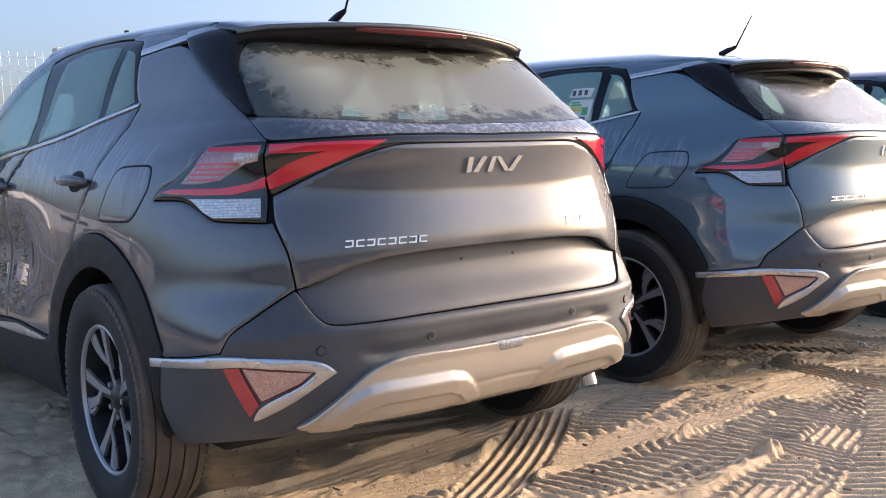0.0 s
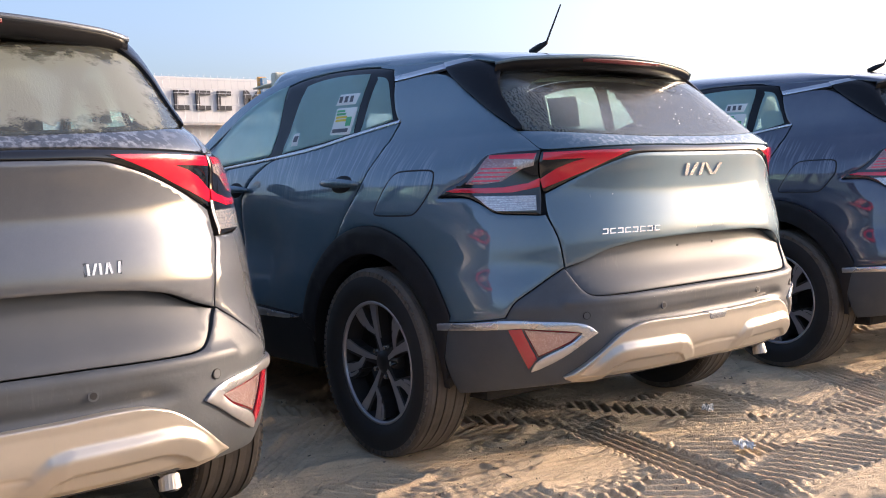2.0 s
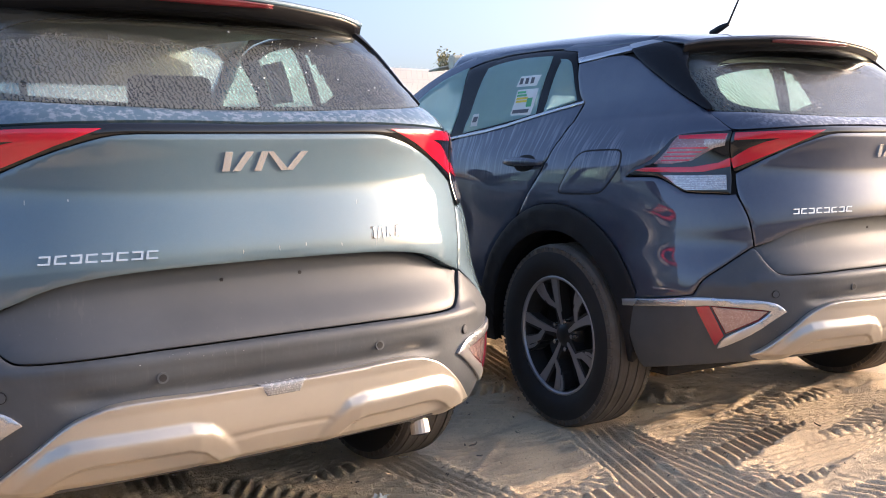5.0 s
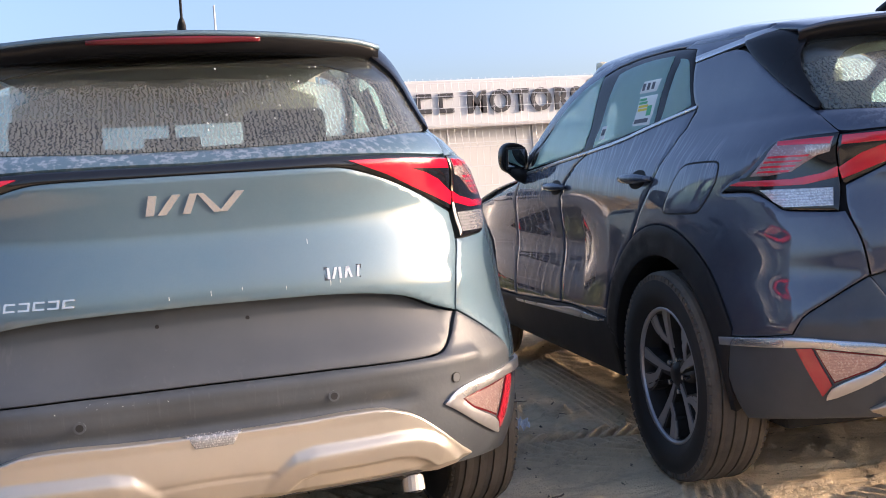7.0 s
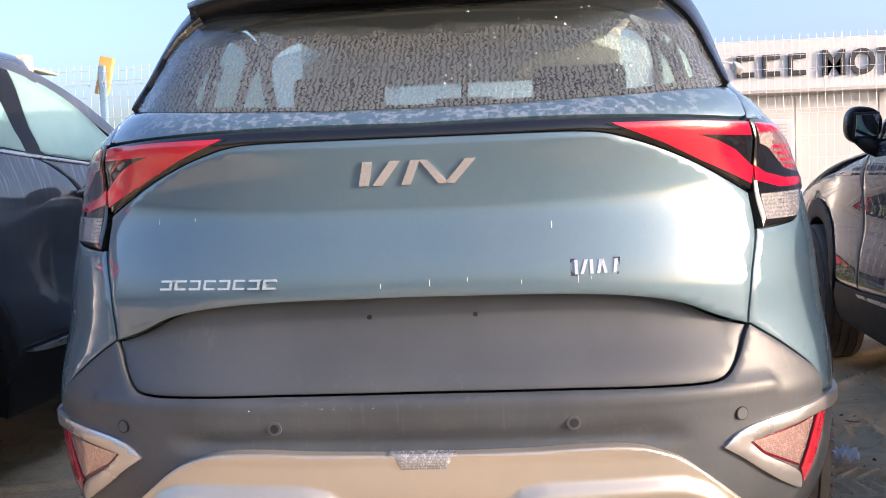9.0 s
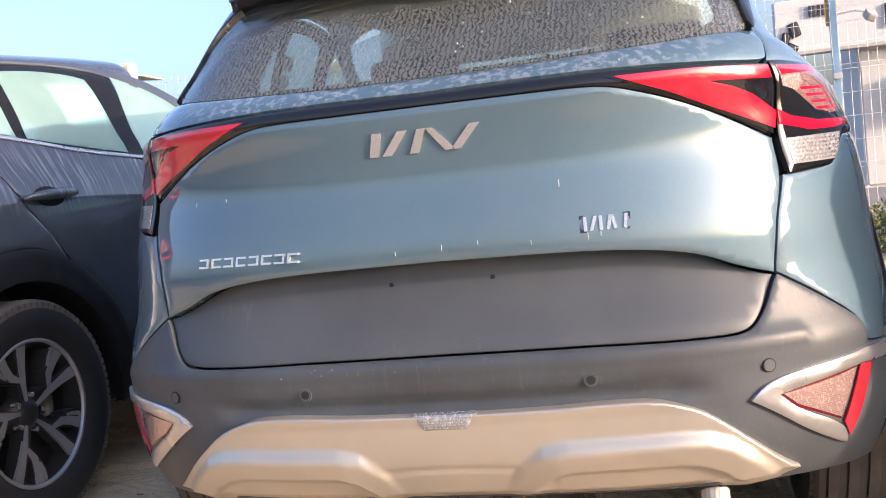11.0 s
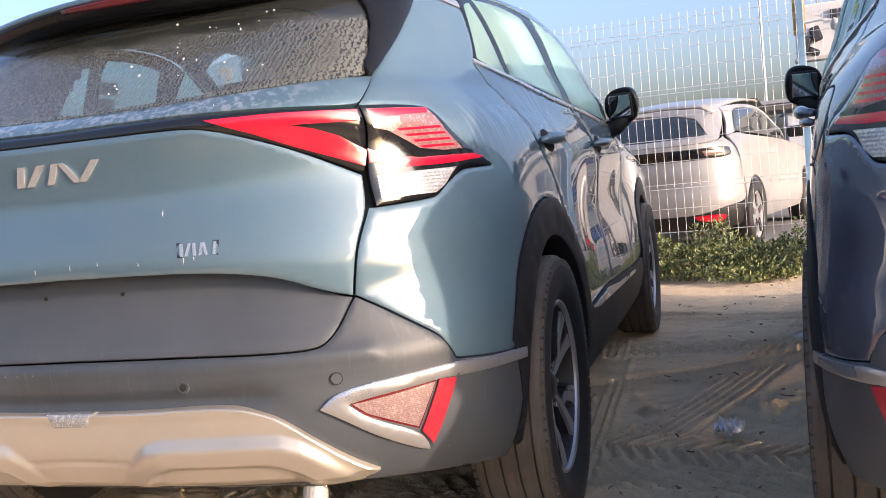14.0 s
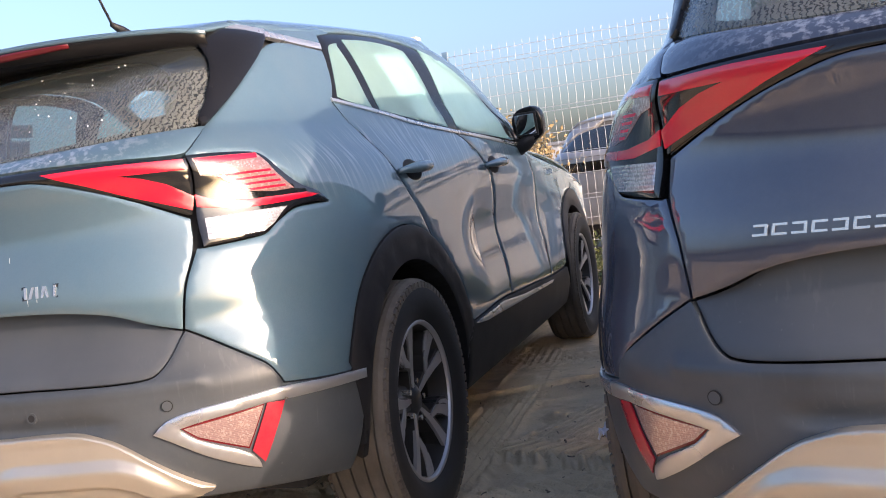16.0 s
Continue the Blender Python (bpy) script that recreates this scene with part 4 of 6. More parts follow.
        foot = tube([base + Vector((-sd * .02, .01, -.02)), base + Vector((sd * .04, 0, .0)), base + Vector((sd * .085, -.01, .035))], .03, 10, [.045, .036, .03])
        part("mirror_foot", foot, CLADDING, shell_ob, soft=True)
        # wheels in dark wells
        for y in (0, BASE):
            well = bmesh.new()
            n = 20
            rows = [[well.verts.new((sd * x, y + .42 * math.cos(a), HUB + .42 * math.sin(a))) for x in (.52, .86)] for a in np.linspace(-.02, math.pi + .02, n)]
            for r0, r1 in zip(rows, rows[1:]):
                well.faces.new((r0[0], r0[1], r1[1], r1[0]))
            part("wheel_well", well, LINER, body)
            part("well_back", boxed((sd * .52, y, .62), (.02, .80, .5)), LINER, body)
            wheel(body, sd * .800, y - .02 if y < 1 else y + .02, sd)

    # rear window and its black border
    ring_out = GLASS_LOW + [(.838, 1.205), (.868, 1.26), (.885, 1.30), (.912, 1.36), (.925, 1.42), (.90, 1.46), (.80, 1.478), (.5, 1.488), (0, 1.492)]
    ring_in = [(0, 1.166), (.40, 1.175), (.56, 1.184), (.70, 1.199), (.765, 1.222), (.80, 1.27), (.815, 1.33), (.80, 1.395), (.74, 1.43), (.5, 1.446), (0, 1.450)]
    for q in (ring_out + ring_in[::-1], flip(ring_out + ring_in[::-1])):
        P("window_border", q, GLOSS, body, -.002, .004, .03, label="black printed window border")
    P("rear_window", both(ring_out), GLASS_REAR, body, .004, .003, .03, label="tinted rear window covered in dew runs")

    # roof, spoiler, windscreen, bonnet
    def roof(u, w):
        y = -.235 + u * (1.235 + .17 * (1 - w * w))
        e = float(np.interp(y, (-.25, 0, .12, .35, .58, .75, .95), (.568, .602, .614, .624, .652, .686, .708)))
        x = w * e
        return Vector((x, y, float(roof_height(x, y)) + .004))
    roof_ob = grid_part("roof", roof, np.linspace(0, 1, 46), np.linspace(-1, 1, 41), paint, body, .012)
    def spoiler_edge(x):
        return -.505 + .40 * x * x, 1.470 - .065 * x * x - .35 * max(abs(x) - .47, 0) ** 1.5
    def spoiler_top(u, w):
        x = w * (.565 - .03 * u)
        ye, ze = spoiler_edge(x)
        y = -.24 + u * (ye + .24)
        z0 = float(roof_height(x * .565 / (.565 - .03 * u), -.24)) + .004
        return Vector((x, y, z0 + (ze - z0) * (.72 * u + .28 * u * u)))
    grid_part("spoiler", spoiler_top, np.linspace(0, 1, 14), np.linspace(-1, 1, 41), paint, body, .010)
    def spoiler_lip(u, w):
        x = w * .553
        ye, ze = spoiler_edge(x)
        k = ((0, 0), (-.003, -.008), (.006, -.030), (.022, -.046), (.065, -.052), (.13, -.046))
        a, b = np.interp(u * 5, range(6), [q[0] for q in k]), np.interp(u * 5, range(6), [q[1] for q in k])
        return Vector((x, ye + a, ze + b - .003))
    lip = grid_part("spoiler_lip", spoiler_lip, np.linspace(0, 1, 11), np.linspace(-1, 1, 41), FRAME_BLACK, body, .006, "gloss black spoiler lip")
    def rim(u, w):
        x = w * .556
        ye, ze = spoiler_edge(x)
        return Vector((x, ye - .006 + .004 * abs(u - .5), ze + .004 - .014 * u))
    grid_part("spoiler_rim", rim, np.linspace(0, 1, 5), np.linspace(-1, 1, 41), paint, body, .004)
    def brake(u, w):
        x = w * .215
        ye, ze = spoiler_edge(x)
        return Vector((x, ye - .0075 + .006 * u, ze - .0115 - .019 * u * (1 - .5 * w * w)))
    grid_part("brake_light", brake, np.linspace(0, 1, 4), np.linspace(-1, 1, 21), LAMP_DARK_RED, lip, .003, "dark red third brake light")
    def screen(u, w):
        k = (0, .3, .6, .85, 1)
        side = shell(float(np.interp(u, k, (2.36, 2.52, 2.74, 2.95, 3.06))), float(np.interp(u, k, (1.470, 1.420, 1.328, 1.215, 1.125))))
        mid = (1.16 + .92 * u, 1.628 - .516 * u - .04 * u * (1 - u))
        q = w * w
        return Vector((w * side[0], mid[0] * (1 - q) + side[1] * q, mid[1] * (1 - q) + side[2] * q))
    grid_part("windscreen", screen, np.linspace(0, 1, 14), np.linspace(-1, 1, 21), GLASS_FRONT, body, 0, "pale green windscreen")
    def bonnet(u, w):
        q = w * w
        return Vector((w * (.83 - .05 * u), (2.10 - .38 * q) * (1 - u) + 3.58 * u - .04 * q, 1.105 - .015 * q - .06 * u - .14 * u ** 3 - .03 * q * u))
    grid_part("bonnet", bonnet, np.linspace(0, 1, 16), np.linspace(-1, 1, 17), paint, body, .01)
    part("front_bumper", boxed((0, 3.47, .58), (1.60, .44, .50), .14), paint, body)

    # roof aerial
    root = part("aerial_base", tube([(0.035, .05, 1.562), (0.035, .0, 1.578), (0.035, -.045, 1.590)], .02, 10, [.015, .014, .008]), CLADDING, body, soft=True)
    part("aerial_rod", tube([(0.035, -.04, 1.585), (0.035, -.135, 1.735)], .004, 8, [.0045, .003]), CLADDING, body)

    # emblems: plain bright shapes
    def plane_at(s, v):
        p = Vector(shell(s, v))
        n = Vector(shell_normal(shell, np.array([s]), np.array([v]))[0])
        a = Vector((n.y * -1, n.x, 0)).normalized()
        return p, a, n.cross(a) * -1 if (n.cross(a)).z < 0 else n.cross(a), n
    p, a, u, n = plane_at(.006, 1.031)
    bar = lambda x0, x1, w: [(x0 - w, -.022), (x0 + w, -.022), (x1 + w, .022), (x1 - w, .022)]
    strokes("emblem_bar", [bar(-.099, -.090, .009), [(-.083, -.022), (-.064, -.022), (-.030, .022), (-.049, .022)], bar(-.021, -.003, .0085), [(.004, .022), (.018, .022), (.058, -.022), (.038, -.022)], bar(.058, .098, .0095)], p, a, u, n, .008, CHROME, gate, "bright slanted bar")
    p, a, u, n = plane_at(-.385, .835)
    bars = []
    for k in range(8):
        x = -.110 + k * .0305
        bars += [[(x, -.0095), (x + .024, -.0095), (x + .024, -.0055), (x, -.0055)], [(x + .003, .0055), (x + .026, .0055), (x + .026, .0095), (x + .003, .0095)], [(x + (.0 if k % 2 else .019), -.006), (x + (.005 if k % 2 else .024), -.006), (x + (.007 if k % 2 else .026), .006), (x + (.002 if k % 2 else .021), .006)]]
    strokes("badge_bar", bars, p, a, u, n, .004, CHROME, gate, "")
    p, a, u, n = plane_at(.322, .848)
    bars = [[(x - .003, -.013), (x + .003, -.013), (x + .003 + d, .013), (x - .003 + d, .013)] for x, d in ((-.036, 0), (-.026, .009), (-.008, 0), (.004, .006), (.018, -.006), (.034, .004))]
    rim = [[(x - .010, -.0155), (x + .008, -.0155), (x + .008 + d, .0155), (x - .010 + d, .0155)] for x, d in ((-.036, 0), (-.008, 0), (.004, .006), (.018, -.006), (.034, .004))]
    strokes("dealer_rim", rim, p, a, u, n, .003, GLOSS, gate, "dark backing of the small badge")
    strokes("dealer_bar", bars, p, a, u, n, .0055, SATIN, gate, "")

    # cabin
    for x in (-.43, .43):
        ob = part("front_seat", seat_shape(.44, .50, .74, radians(8)), SEAT, body)
        ob.location = (x, 1.25, .48)
        h = part("headrest", boxed((x * 1.03, .96, 1.29), (.34, .10, .25), .04), SEAT, body)
    bench = part("rear_bench", seat_shape(1.30, .48, .575, radians(10)), SEAT, body)
    bench.location = (0, .42, .50)
    for x in (-.40, 0, .40):
        part("headrest", boxed((x, .10, 1.165 if x else 1.14), (.26 if x else .2, .09, .10), .035), SEAT, body)
    part("dashboard", boxed((0, 2.05, .98), (1.40, .40, .22), .06), SEAT, body)
    part("inside_mirror", boxed((0.0, 1.50, 1.325), (.25, .03, .075), .012), CLADDING, body)
    # added box that blocks the windscreen's upper part so it reads dark
    part("windscreen_header", boxed((0, 1.17, 1.485), (1.24, .05, .19), .015), HEADLINER, body)
    part("mirror_stem", tube([(0, 1.50, 1.34), (0, 1.53, 1.45)], .015, 8), CLADDING, body)
    def lining(u, w):
        y = -.30 + u * 1.80
        x = w * .56
        return Vector((x, y, float(roof_height(x, y)) - .035 - .05 * (1 - u) ** 6))
    grid_part("headliner", lining, np.linspace(0, 1, 14), np.linspace(-1, 1, 11), HEADLINER, body, .008)
    part("boot_trim", boxed((0, -.30, .86), (1.2, .55, .12), .03), SEAT, body)
    return body


# ---- the three cars ----
SLOPE = -.003  # the lot falls gently towards +x, and away beyond the fence


def ground_z(x, y):
    return SLOPE * np.clip(x, -40, 40) - .012 * np.clip(np.asarray(y, float) - 14, 0, 40)


suv = car(PAINT_TEAL, "teal green sport utility car with dew on its rear window")


def recolour(ob, paint, label):
    tagged(ob, label)
    for o in ob.children_recursive:
        if o.type == "MESH" and o.data.materials and o.data.materials[0] == PAINT_TEAL:
            o.data = o.data.copy()
            o.data.materials[0] = paint


def reglaze(ob, glass):
    for o in ob.children_recursive:
        if o.type == "MESH" and o.data.materials and o.data.materials[0] == GLASS_REAR:
            o.data = o.data.copy()
            o.data.materials[0] = glass


grey = copy_thing(suv, pose(-2.409, .046, .006, 0, 0, math.degrees(-.049)))
recolour(grey, PAINT_GREY, "gunmetal grey sport utility car, dusty behind")
reglaze(grey, GLASS_MISTED)
navy = copy_thing(suv, pose(2.411, -.212, -.008, 0, 0, math.degrees(-.095)))
recolour(navy, PAINT_NAVY, "dark navy sport utility car with dried water runs")


# papers behind the side windows
def sheet(car_ob, name, poly, bars, label, off=.0062):
    """A paper on a window, outline (s, v), with printed bars."""
    page = patch(name, poly, PAPER, car_ob, off, .001, .03, rounds=0, label=label)
    for bar, ink in bars:
        patch("print_bar", bar, ink, page, off + .001, .0008, .03, rounds=0, soft_edge=0)


def box_sv(s0, s1, v0, v1, lean=0.0):
    return [(s0, v0), (s1, v0), (s1 + lean, v1), (s0 + lean, v1)]


def energy_label(car_ob, s):
    sheet(car_ob, "paper_note", box_sv(s - .150, s - .020, 1.352, 1.398, .015), [(box_sv(s - .13 + k * .035, s - .11 + k * .035, 1.362, 1.388), LABEL_DARK) for k in range(3)], "white printed note on the glass")
    bars = [(box_sv(s - .125, s - .075 + .010 * k, 1.322 - .013 * k, 1.331 - .013 * k, .002), ink) for k, ink in enumerate((LABEL_GREEN, LABEL_GREEN, LABEL_YELLOW, LABEL_YELLOW))]
    bars += [(box_sv(s - .13, s - .03, 1.236, 1.252), LABEL_DARK), (box_sv(s - .055, s - .022, 1.262, 1.30), LABEL_GREEN)]
    sheet(car_ob, "energy_label", box_sv(s - .145, s - .012, 1.226, 1.340, .012), bars, "white label with green and yellow bars")
    sheet(car_ob, "price_tag", box_sv(s - .400, s - .352, 1.196, 1.252, -.01), [(box_sv(s - .392, s - .362, 1.212, 1.236), LABEL_DARK)], "small white tag hanging in the window")


energy_label(suv, -1.655)
energy_label(navy, -1.665)
for ob, s0 in ((suv, 1.80), (grey, 1.84)):
    rows_ = [(box_sv(s0 + .03 + .02 * k, s0 + .17 + .02 * k, 1.405 - .022 * k, 1.413 - .022 * k), LABEL_GREEN if k == 1 else LABEL_PALE) for k in range(6)]
    sheet(ob, "paper_sheet", box_sv(s0 + .04, s0 + .27, 1.280, 1.432, -.03), rows_, "white printed sheet behind the door glass", -.002)


# pale specks dried on the teal car's rear window and shelf, short drips on its gate and bumper
rng = random.Random(9)


def speck(bm, s, v, low, high, wide, tall):
    """A small raised blot of dried water at s, v."""
    p, n = Vector(shell(s, v)), Vector(shell_normal(shell, np.array([s]), np.array([v]))[0])
    u = Vector((0, 0, 1)).cross(n).normalized()
    w = n.cross(u)
    c = bm.verts.new(p + n * high)
    ring = [bm.verts.new(p + n * low + (u * math.cos(a) * wide + w * math.sin(a) * tall) * rng.uniform(.7, 1.2)) for a in np.linspace(0, 2 * math.pi, 9)[:-1]]
    for k in range(8):
        bm.faces.new((c, ring[k], ring[(k + 1) % 8]))


bm = bmesh.new()
for _ in range(26):
    s, v = rng.uniform(.05, .70), rng.uniform(1.125, 1.41)
    if not 1.15 < v < 1.19:
        r = rng.uniform(.0015, .0040)
        speck(bm, s, v, .0078, .0115, r, r)
tagged(part("dried_specks", bm, PAPER, suv, "small pale specks"), kind="stuff")
bm = bmesh.new()
for s, v, tall in ((-.070, .826, .006), (.022, .829, .007), (.092, .833, .005), (.290, .827, .008), (.312, .829, .006), (.255, .925, .008), (-.52, .955, .006), (-.44, .957, .004), (.19, .826, .005)):
    speck(bm, s, v, .0042, .0050, .0009, tall)
for _ in range(16):
    r = rng.uniform(.0012, .0030)
    speck(bm, rng.gauss(-.21, .045), rng.uniform(.602, .616), .0100, .0160, r * 1.6, r)
tagged(part("dried_drips", bm, LABEL_PALE, suv, "short pale dried drips"), kind="stuff")


# ---- ground: one sheet of sand with tyre tracks, out to the horizon ----
def spread(a, b, d, far, grow=1.25):
    core = list(np.arange(a, b, d))
    out, step = [], d
    x = b
    while x < far:
        step *= grow
        x += step
        out.append(x)
    low, step, x = [], d, a
    while x > -far:
        step *= grow
        x -= step
        low.append(x)
    return np.array(low[::-1] + core + [b] + out)


def lumps(X, Y, cell, seed):
    """Smooth random heights of about -1 to 1 with the given cell size."""
    rng = np.random.default_rng(seed)
    tab = rng.uniform(-1, 1, (256, 256))
    gx, gy = X / cell, Y / cell
    i, j = np.floor(gx).astype(int), np.floor(gy).astype(int)
    u, w = gx - i, gy - j
    u, w = u * u * (3 - 2 * u), w * w * (3 - 2 * w)
    t = lambda a, b: tab[a % 256, b % 256]
    return (t(i, j) * (1 - u) + t(i + 1, j) * u) * (1 - w) + (t(i, j + 1) * (1 - u) + t(i + 1, j + 1) * u) * w


GX = spread(-3.5, 3.1, .0080, 400)
GY = spread(-1.75, .80, .0080, 400, 1.12)
far_side = spread(.82, 4.7, .022, 400, 1.12)
GY = np.concatenate([GY[GY <= .801], far_side[far_side >= .819]])
X, Y = np.meshgrid(GX, GY, indexing="ij")
Z = .020 * lumps(X, Y, 1.3, 1) + .012 * lumps(X, Y, .45, 2) + .006 * lumps(X, Y, .16, 3) + .0035 * lumps(X, Y, .06, 4) + .002 * lumps(X, Y, .028, 5)
clods = np.maximum(lumps(X, Y, .11, 6), 0) * np.maximum(lumps(X, Y, .5, 7), 0)
Z = Z + .055 * clods * np.maximum(lumps(X, Y, .045, 8), -.2)
near = np.exp(-(np.maximum(np.hypot(X * .6, Y + .3) - 2.5, 0) / 3) ** 2)
Z = Z * (.45 + .75 * near)

# x, y, heading in degrees from +x, bend, width, kind (0 ribbed car tyre, 1 block lugs), depth
TRACKS = (
    (-1.0, -.55, -9, .03, .20, 0, .016), (.2, -.42, -11, .02, .21, 0, .018), (1.0, -.50, -8, .03, .20, 0, .016), (-.9, -1.0, -16, .02, .20, 0, .016), (.5, -1.25, -6, .02, .20, 1, .016), (-1.4, -.35, 14, .05, .24, 1, .015),
    (.26, -.15, 20, .1, .22, 1, .018), (1.6, -.9, -12, .04, .21, 0, .016), (2.3, -.95, 9, .03, .22, 1, .016), (-2.6, -1.1, -14, .02, .20, 0, .015),
    (-1.6, -.15, 4, .02, .22, 0, .012), (-.5, -.75, 172, -.03, .21, 0, .014), (-.4, -1.15, 8, .05, .30, 1, .016),
    (-1.9, -.85, -6, -.03, .30, 1, .018), (.6, -.25, -14, .04, .21, 0, .012), (-2.0, -1.35, 12, .02, .22, 0, .013),
    (1.3, -.75, 5, .02, .32, 1, .018), (-1.35, .3, 96, .10, .21, 0, .012), (.55, -.80, -62, .12, .24, 1, .016),
    (-.75, .2, 84, -.05, .21, 0, .012), (1.7, .2, 80, .05, .21, 0, .012), (-.2, -.95, 28, .12, .24, 1, .015), (-2.2, -.55, 30, .16, .22, 0, .013),
    (2.2, -.45, -20, -.04, .24, 0, .014), (.9, -1.0, 150, .10, .22, 0, .012), (1.2, 1.2, 70, .05, .22, 0, .022), (1.25, 2.3, 14, .06, .24, 1, .028), (1.1, 1.7, 35, .12, .22, 0, .026), (1.35, .55, 165, .05, .26, 1, .026), (1.2, 3.2, -12, .03, .24, 0, .022),
    (.02, -.29, -50, .10, .23, 1, .017), (-.02, -.16, 78, .03, .19, 0, .019), (1.35, -.75, 64, .04, .19, 0, .017), (.79, -.80, 90, .02, .19, 0, .018),
)
for n_track, (x0, y0, ang, bend, wide, kind, deep) in enumerate(TRACKS):
    c, s_ = math.cos(radians(ang)), math.sin(radians(ang))
    a = (X - x0) * c + (Y - y0) * s_
    l = -(X - x0) * s_ + (Y - y0) * c - .5 * bend * a * a
    half = wide / 2
    run = smooth(3.6, 2.6, np.abs(a)) * (smooth(0, .5, Y) if y0 > 1 else 1)
    m = smooth(half + .012, half - .012, np.abs(l)) * run
    m = m * smooth(-.55, -.05, lumps(X, Y, .5, 40 + n_track))
    berm = np.exp(-((np.abs(l) - half - .018) / .016) ** 2) * run * .6
    if kind == 0:
        tread = -deep + .55 * deep * np.tanh(1.8 * np.cos(2 * np.pi * l / .040)) + .0015 * np.cos(2 * np.pi * (a + .25 * np.abs(l)) / .040) * (np.abs(l) > half - .045)
    elif n_track % 2:
        tread = -deep * .6 + .6 * deep * np.tanh(3 * np.cos(2 * np.pi * (a + .35 * l) / .060))
    else:
        tread = -deep * .6 + .45 * deep * np.tanh(3 * np.cos(2 * np.pi * (a + np.sign(l) * .010 + .55 * np.abs(l)) / .058))
        tread = tread - .008 * np.exp(-(l / .014) ** 2)
    Z = Z * (1 - m) + (tread + .12 * Z) * m + berm * deep * .5 * (1 - m)
# flat under the tyres
for cx, cy, yaw in ((-2.409, .046, -.049), (0, 0, 0), (2.411, -.212, -.095)):
    for wx in (-.792, .792):
        for wy in (0, BASE):
            px, py = cx + wx * math.cos(yaw) - wy * math.sin(yaw), cy + wx * math.sin(yaw) + wy * math.cos(yaw)
            d = np.hypot((X - px) / .9, Y - py)
            Z = Z * smooth(.10, .30, d) + .004 * np.exp(-((d - .24) / .07) ** 2) - .004 * smooth(.2, .1, d)
Z = Z + ground_z(X, Y)
me = bpy.data.meshes.new("ground")
nx, ny = X.shape
idx = np.arange(nx * ny).reshape(nx, ny)
quads = np.stack([idx[:-1, :-1], idx[1:, :-1], idx[1:, 1:], idx[:-1, 1:]], -1).reshape(-1, 4)
me.vertices.add(nx * ny)
me.vertices.foreach_set("co", np.stack([X, Y, Z], -1).ravel())
me.loops.add(quads.size)
me.loops.foreach_set("vertex_index", quads.ravel())
me.polygons.add(len(quads))
me.polygons.foreach_set("loop_start", np.arange(0, quads.size, 4))
me.update(calc_edges=True)
me.polygons.foreach_set("use_smooth", np.ones(len(quads), bool))


def sand_material():
    m, t, p = mat("sand")
    vec = coords(t)
    slow, mid, fine = noise_of(t, vec, .8, 5.0), noise_of(t, vec, 7.0, 6.0, .65), noise_of(t, vec, 160.0, 3.0)
    col = mixed(t, ramp(t, slow, (.35, 0.0), (.65, 1.0)), (.62, .472, .300), (.76, .588, .376))
    col = mixed(t, ramp(t, mid, (.45, 0.0), (.75, .6)), col, (.43, .318, .204))
    col = mixed(t, ramp(t, fine, (.55, 0.0), (.8, .5)), col, (.20, .155, .11))
    damp = noise_of(t, coords(t, (1, 2.2, 1)), 2.6, 8.0, .7)
    col = mixed(t, ramp(t, damp, (.52, 0.0), (.64, .55)), col, (.37, .275, .182))
    bits = noise_of(t, vec, 34.0, 2.0, .5)
    col = mixed(t, ramp(t, bits, (.70, 0.0), (.74, .85)), col, (.09, .07, .05))
    # farther out the ground is toned darker to give the paint darker reflections
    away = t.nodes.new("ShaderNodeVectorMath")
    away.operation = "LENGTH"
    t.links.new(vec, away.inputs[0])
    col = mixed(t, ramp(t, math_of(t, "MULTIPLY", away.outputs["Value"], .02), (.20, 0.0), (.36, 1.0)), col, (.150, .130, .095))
    # unseen ground behind the camera, darkened for the same reflections
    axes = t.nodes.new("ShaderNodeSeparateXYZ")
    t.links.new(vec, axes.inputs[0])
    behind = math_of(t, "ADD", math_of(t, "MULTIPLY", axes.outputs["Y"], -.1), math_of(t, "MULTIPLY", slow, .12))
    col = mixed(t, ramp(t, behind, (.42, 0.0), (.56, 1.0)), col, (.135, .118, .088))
    t.links.new(col, p.inputs["Base Color"])
    p.inputs["Roughness"].default_value = .95
    bumped(t, p, math_of(t, "ADD", math_of(t, "MULTIPLY", mid, 2.0), fine), .85, .009)
    return m


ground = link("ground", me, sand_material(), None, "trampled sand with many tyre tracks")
tagged(ground, kind="structure")

# ---- loose things on the sand ----
def crumpled(name, x, y, size, material, seed, label, flat=.35, cells=9):
    rng = random.Random(seed)
    bm = bmesh.new()
    bmesh.ops.create_grid(bm, x_segments=cells, y_segments=cells, size=.5)
    for v in bm.verts:
        q = v.co.copy()
        v.co = Vector((q.x * size[0] * (1 + rng.uniform(-.2, .2)), q.y * size[1] * (1 + rng.uniform(-.2, .2)), rng.uniform(0, flat) * min(size)))
    bmesh.ops.solidify(bm, geom=list(bm.faces), thickness=.001)
    ob = part(name, bm, material, None, label)
    ob.location = (x, y, float(ground_z(x, y)) + .012)
    ob.rotation_euler.z = rng.uniform(0, 6)
    return tagged(ob, category="litter")


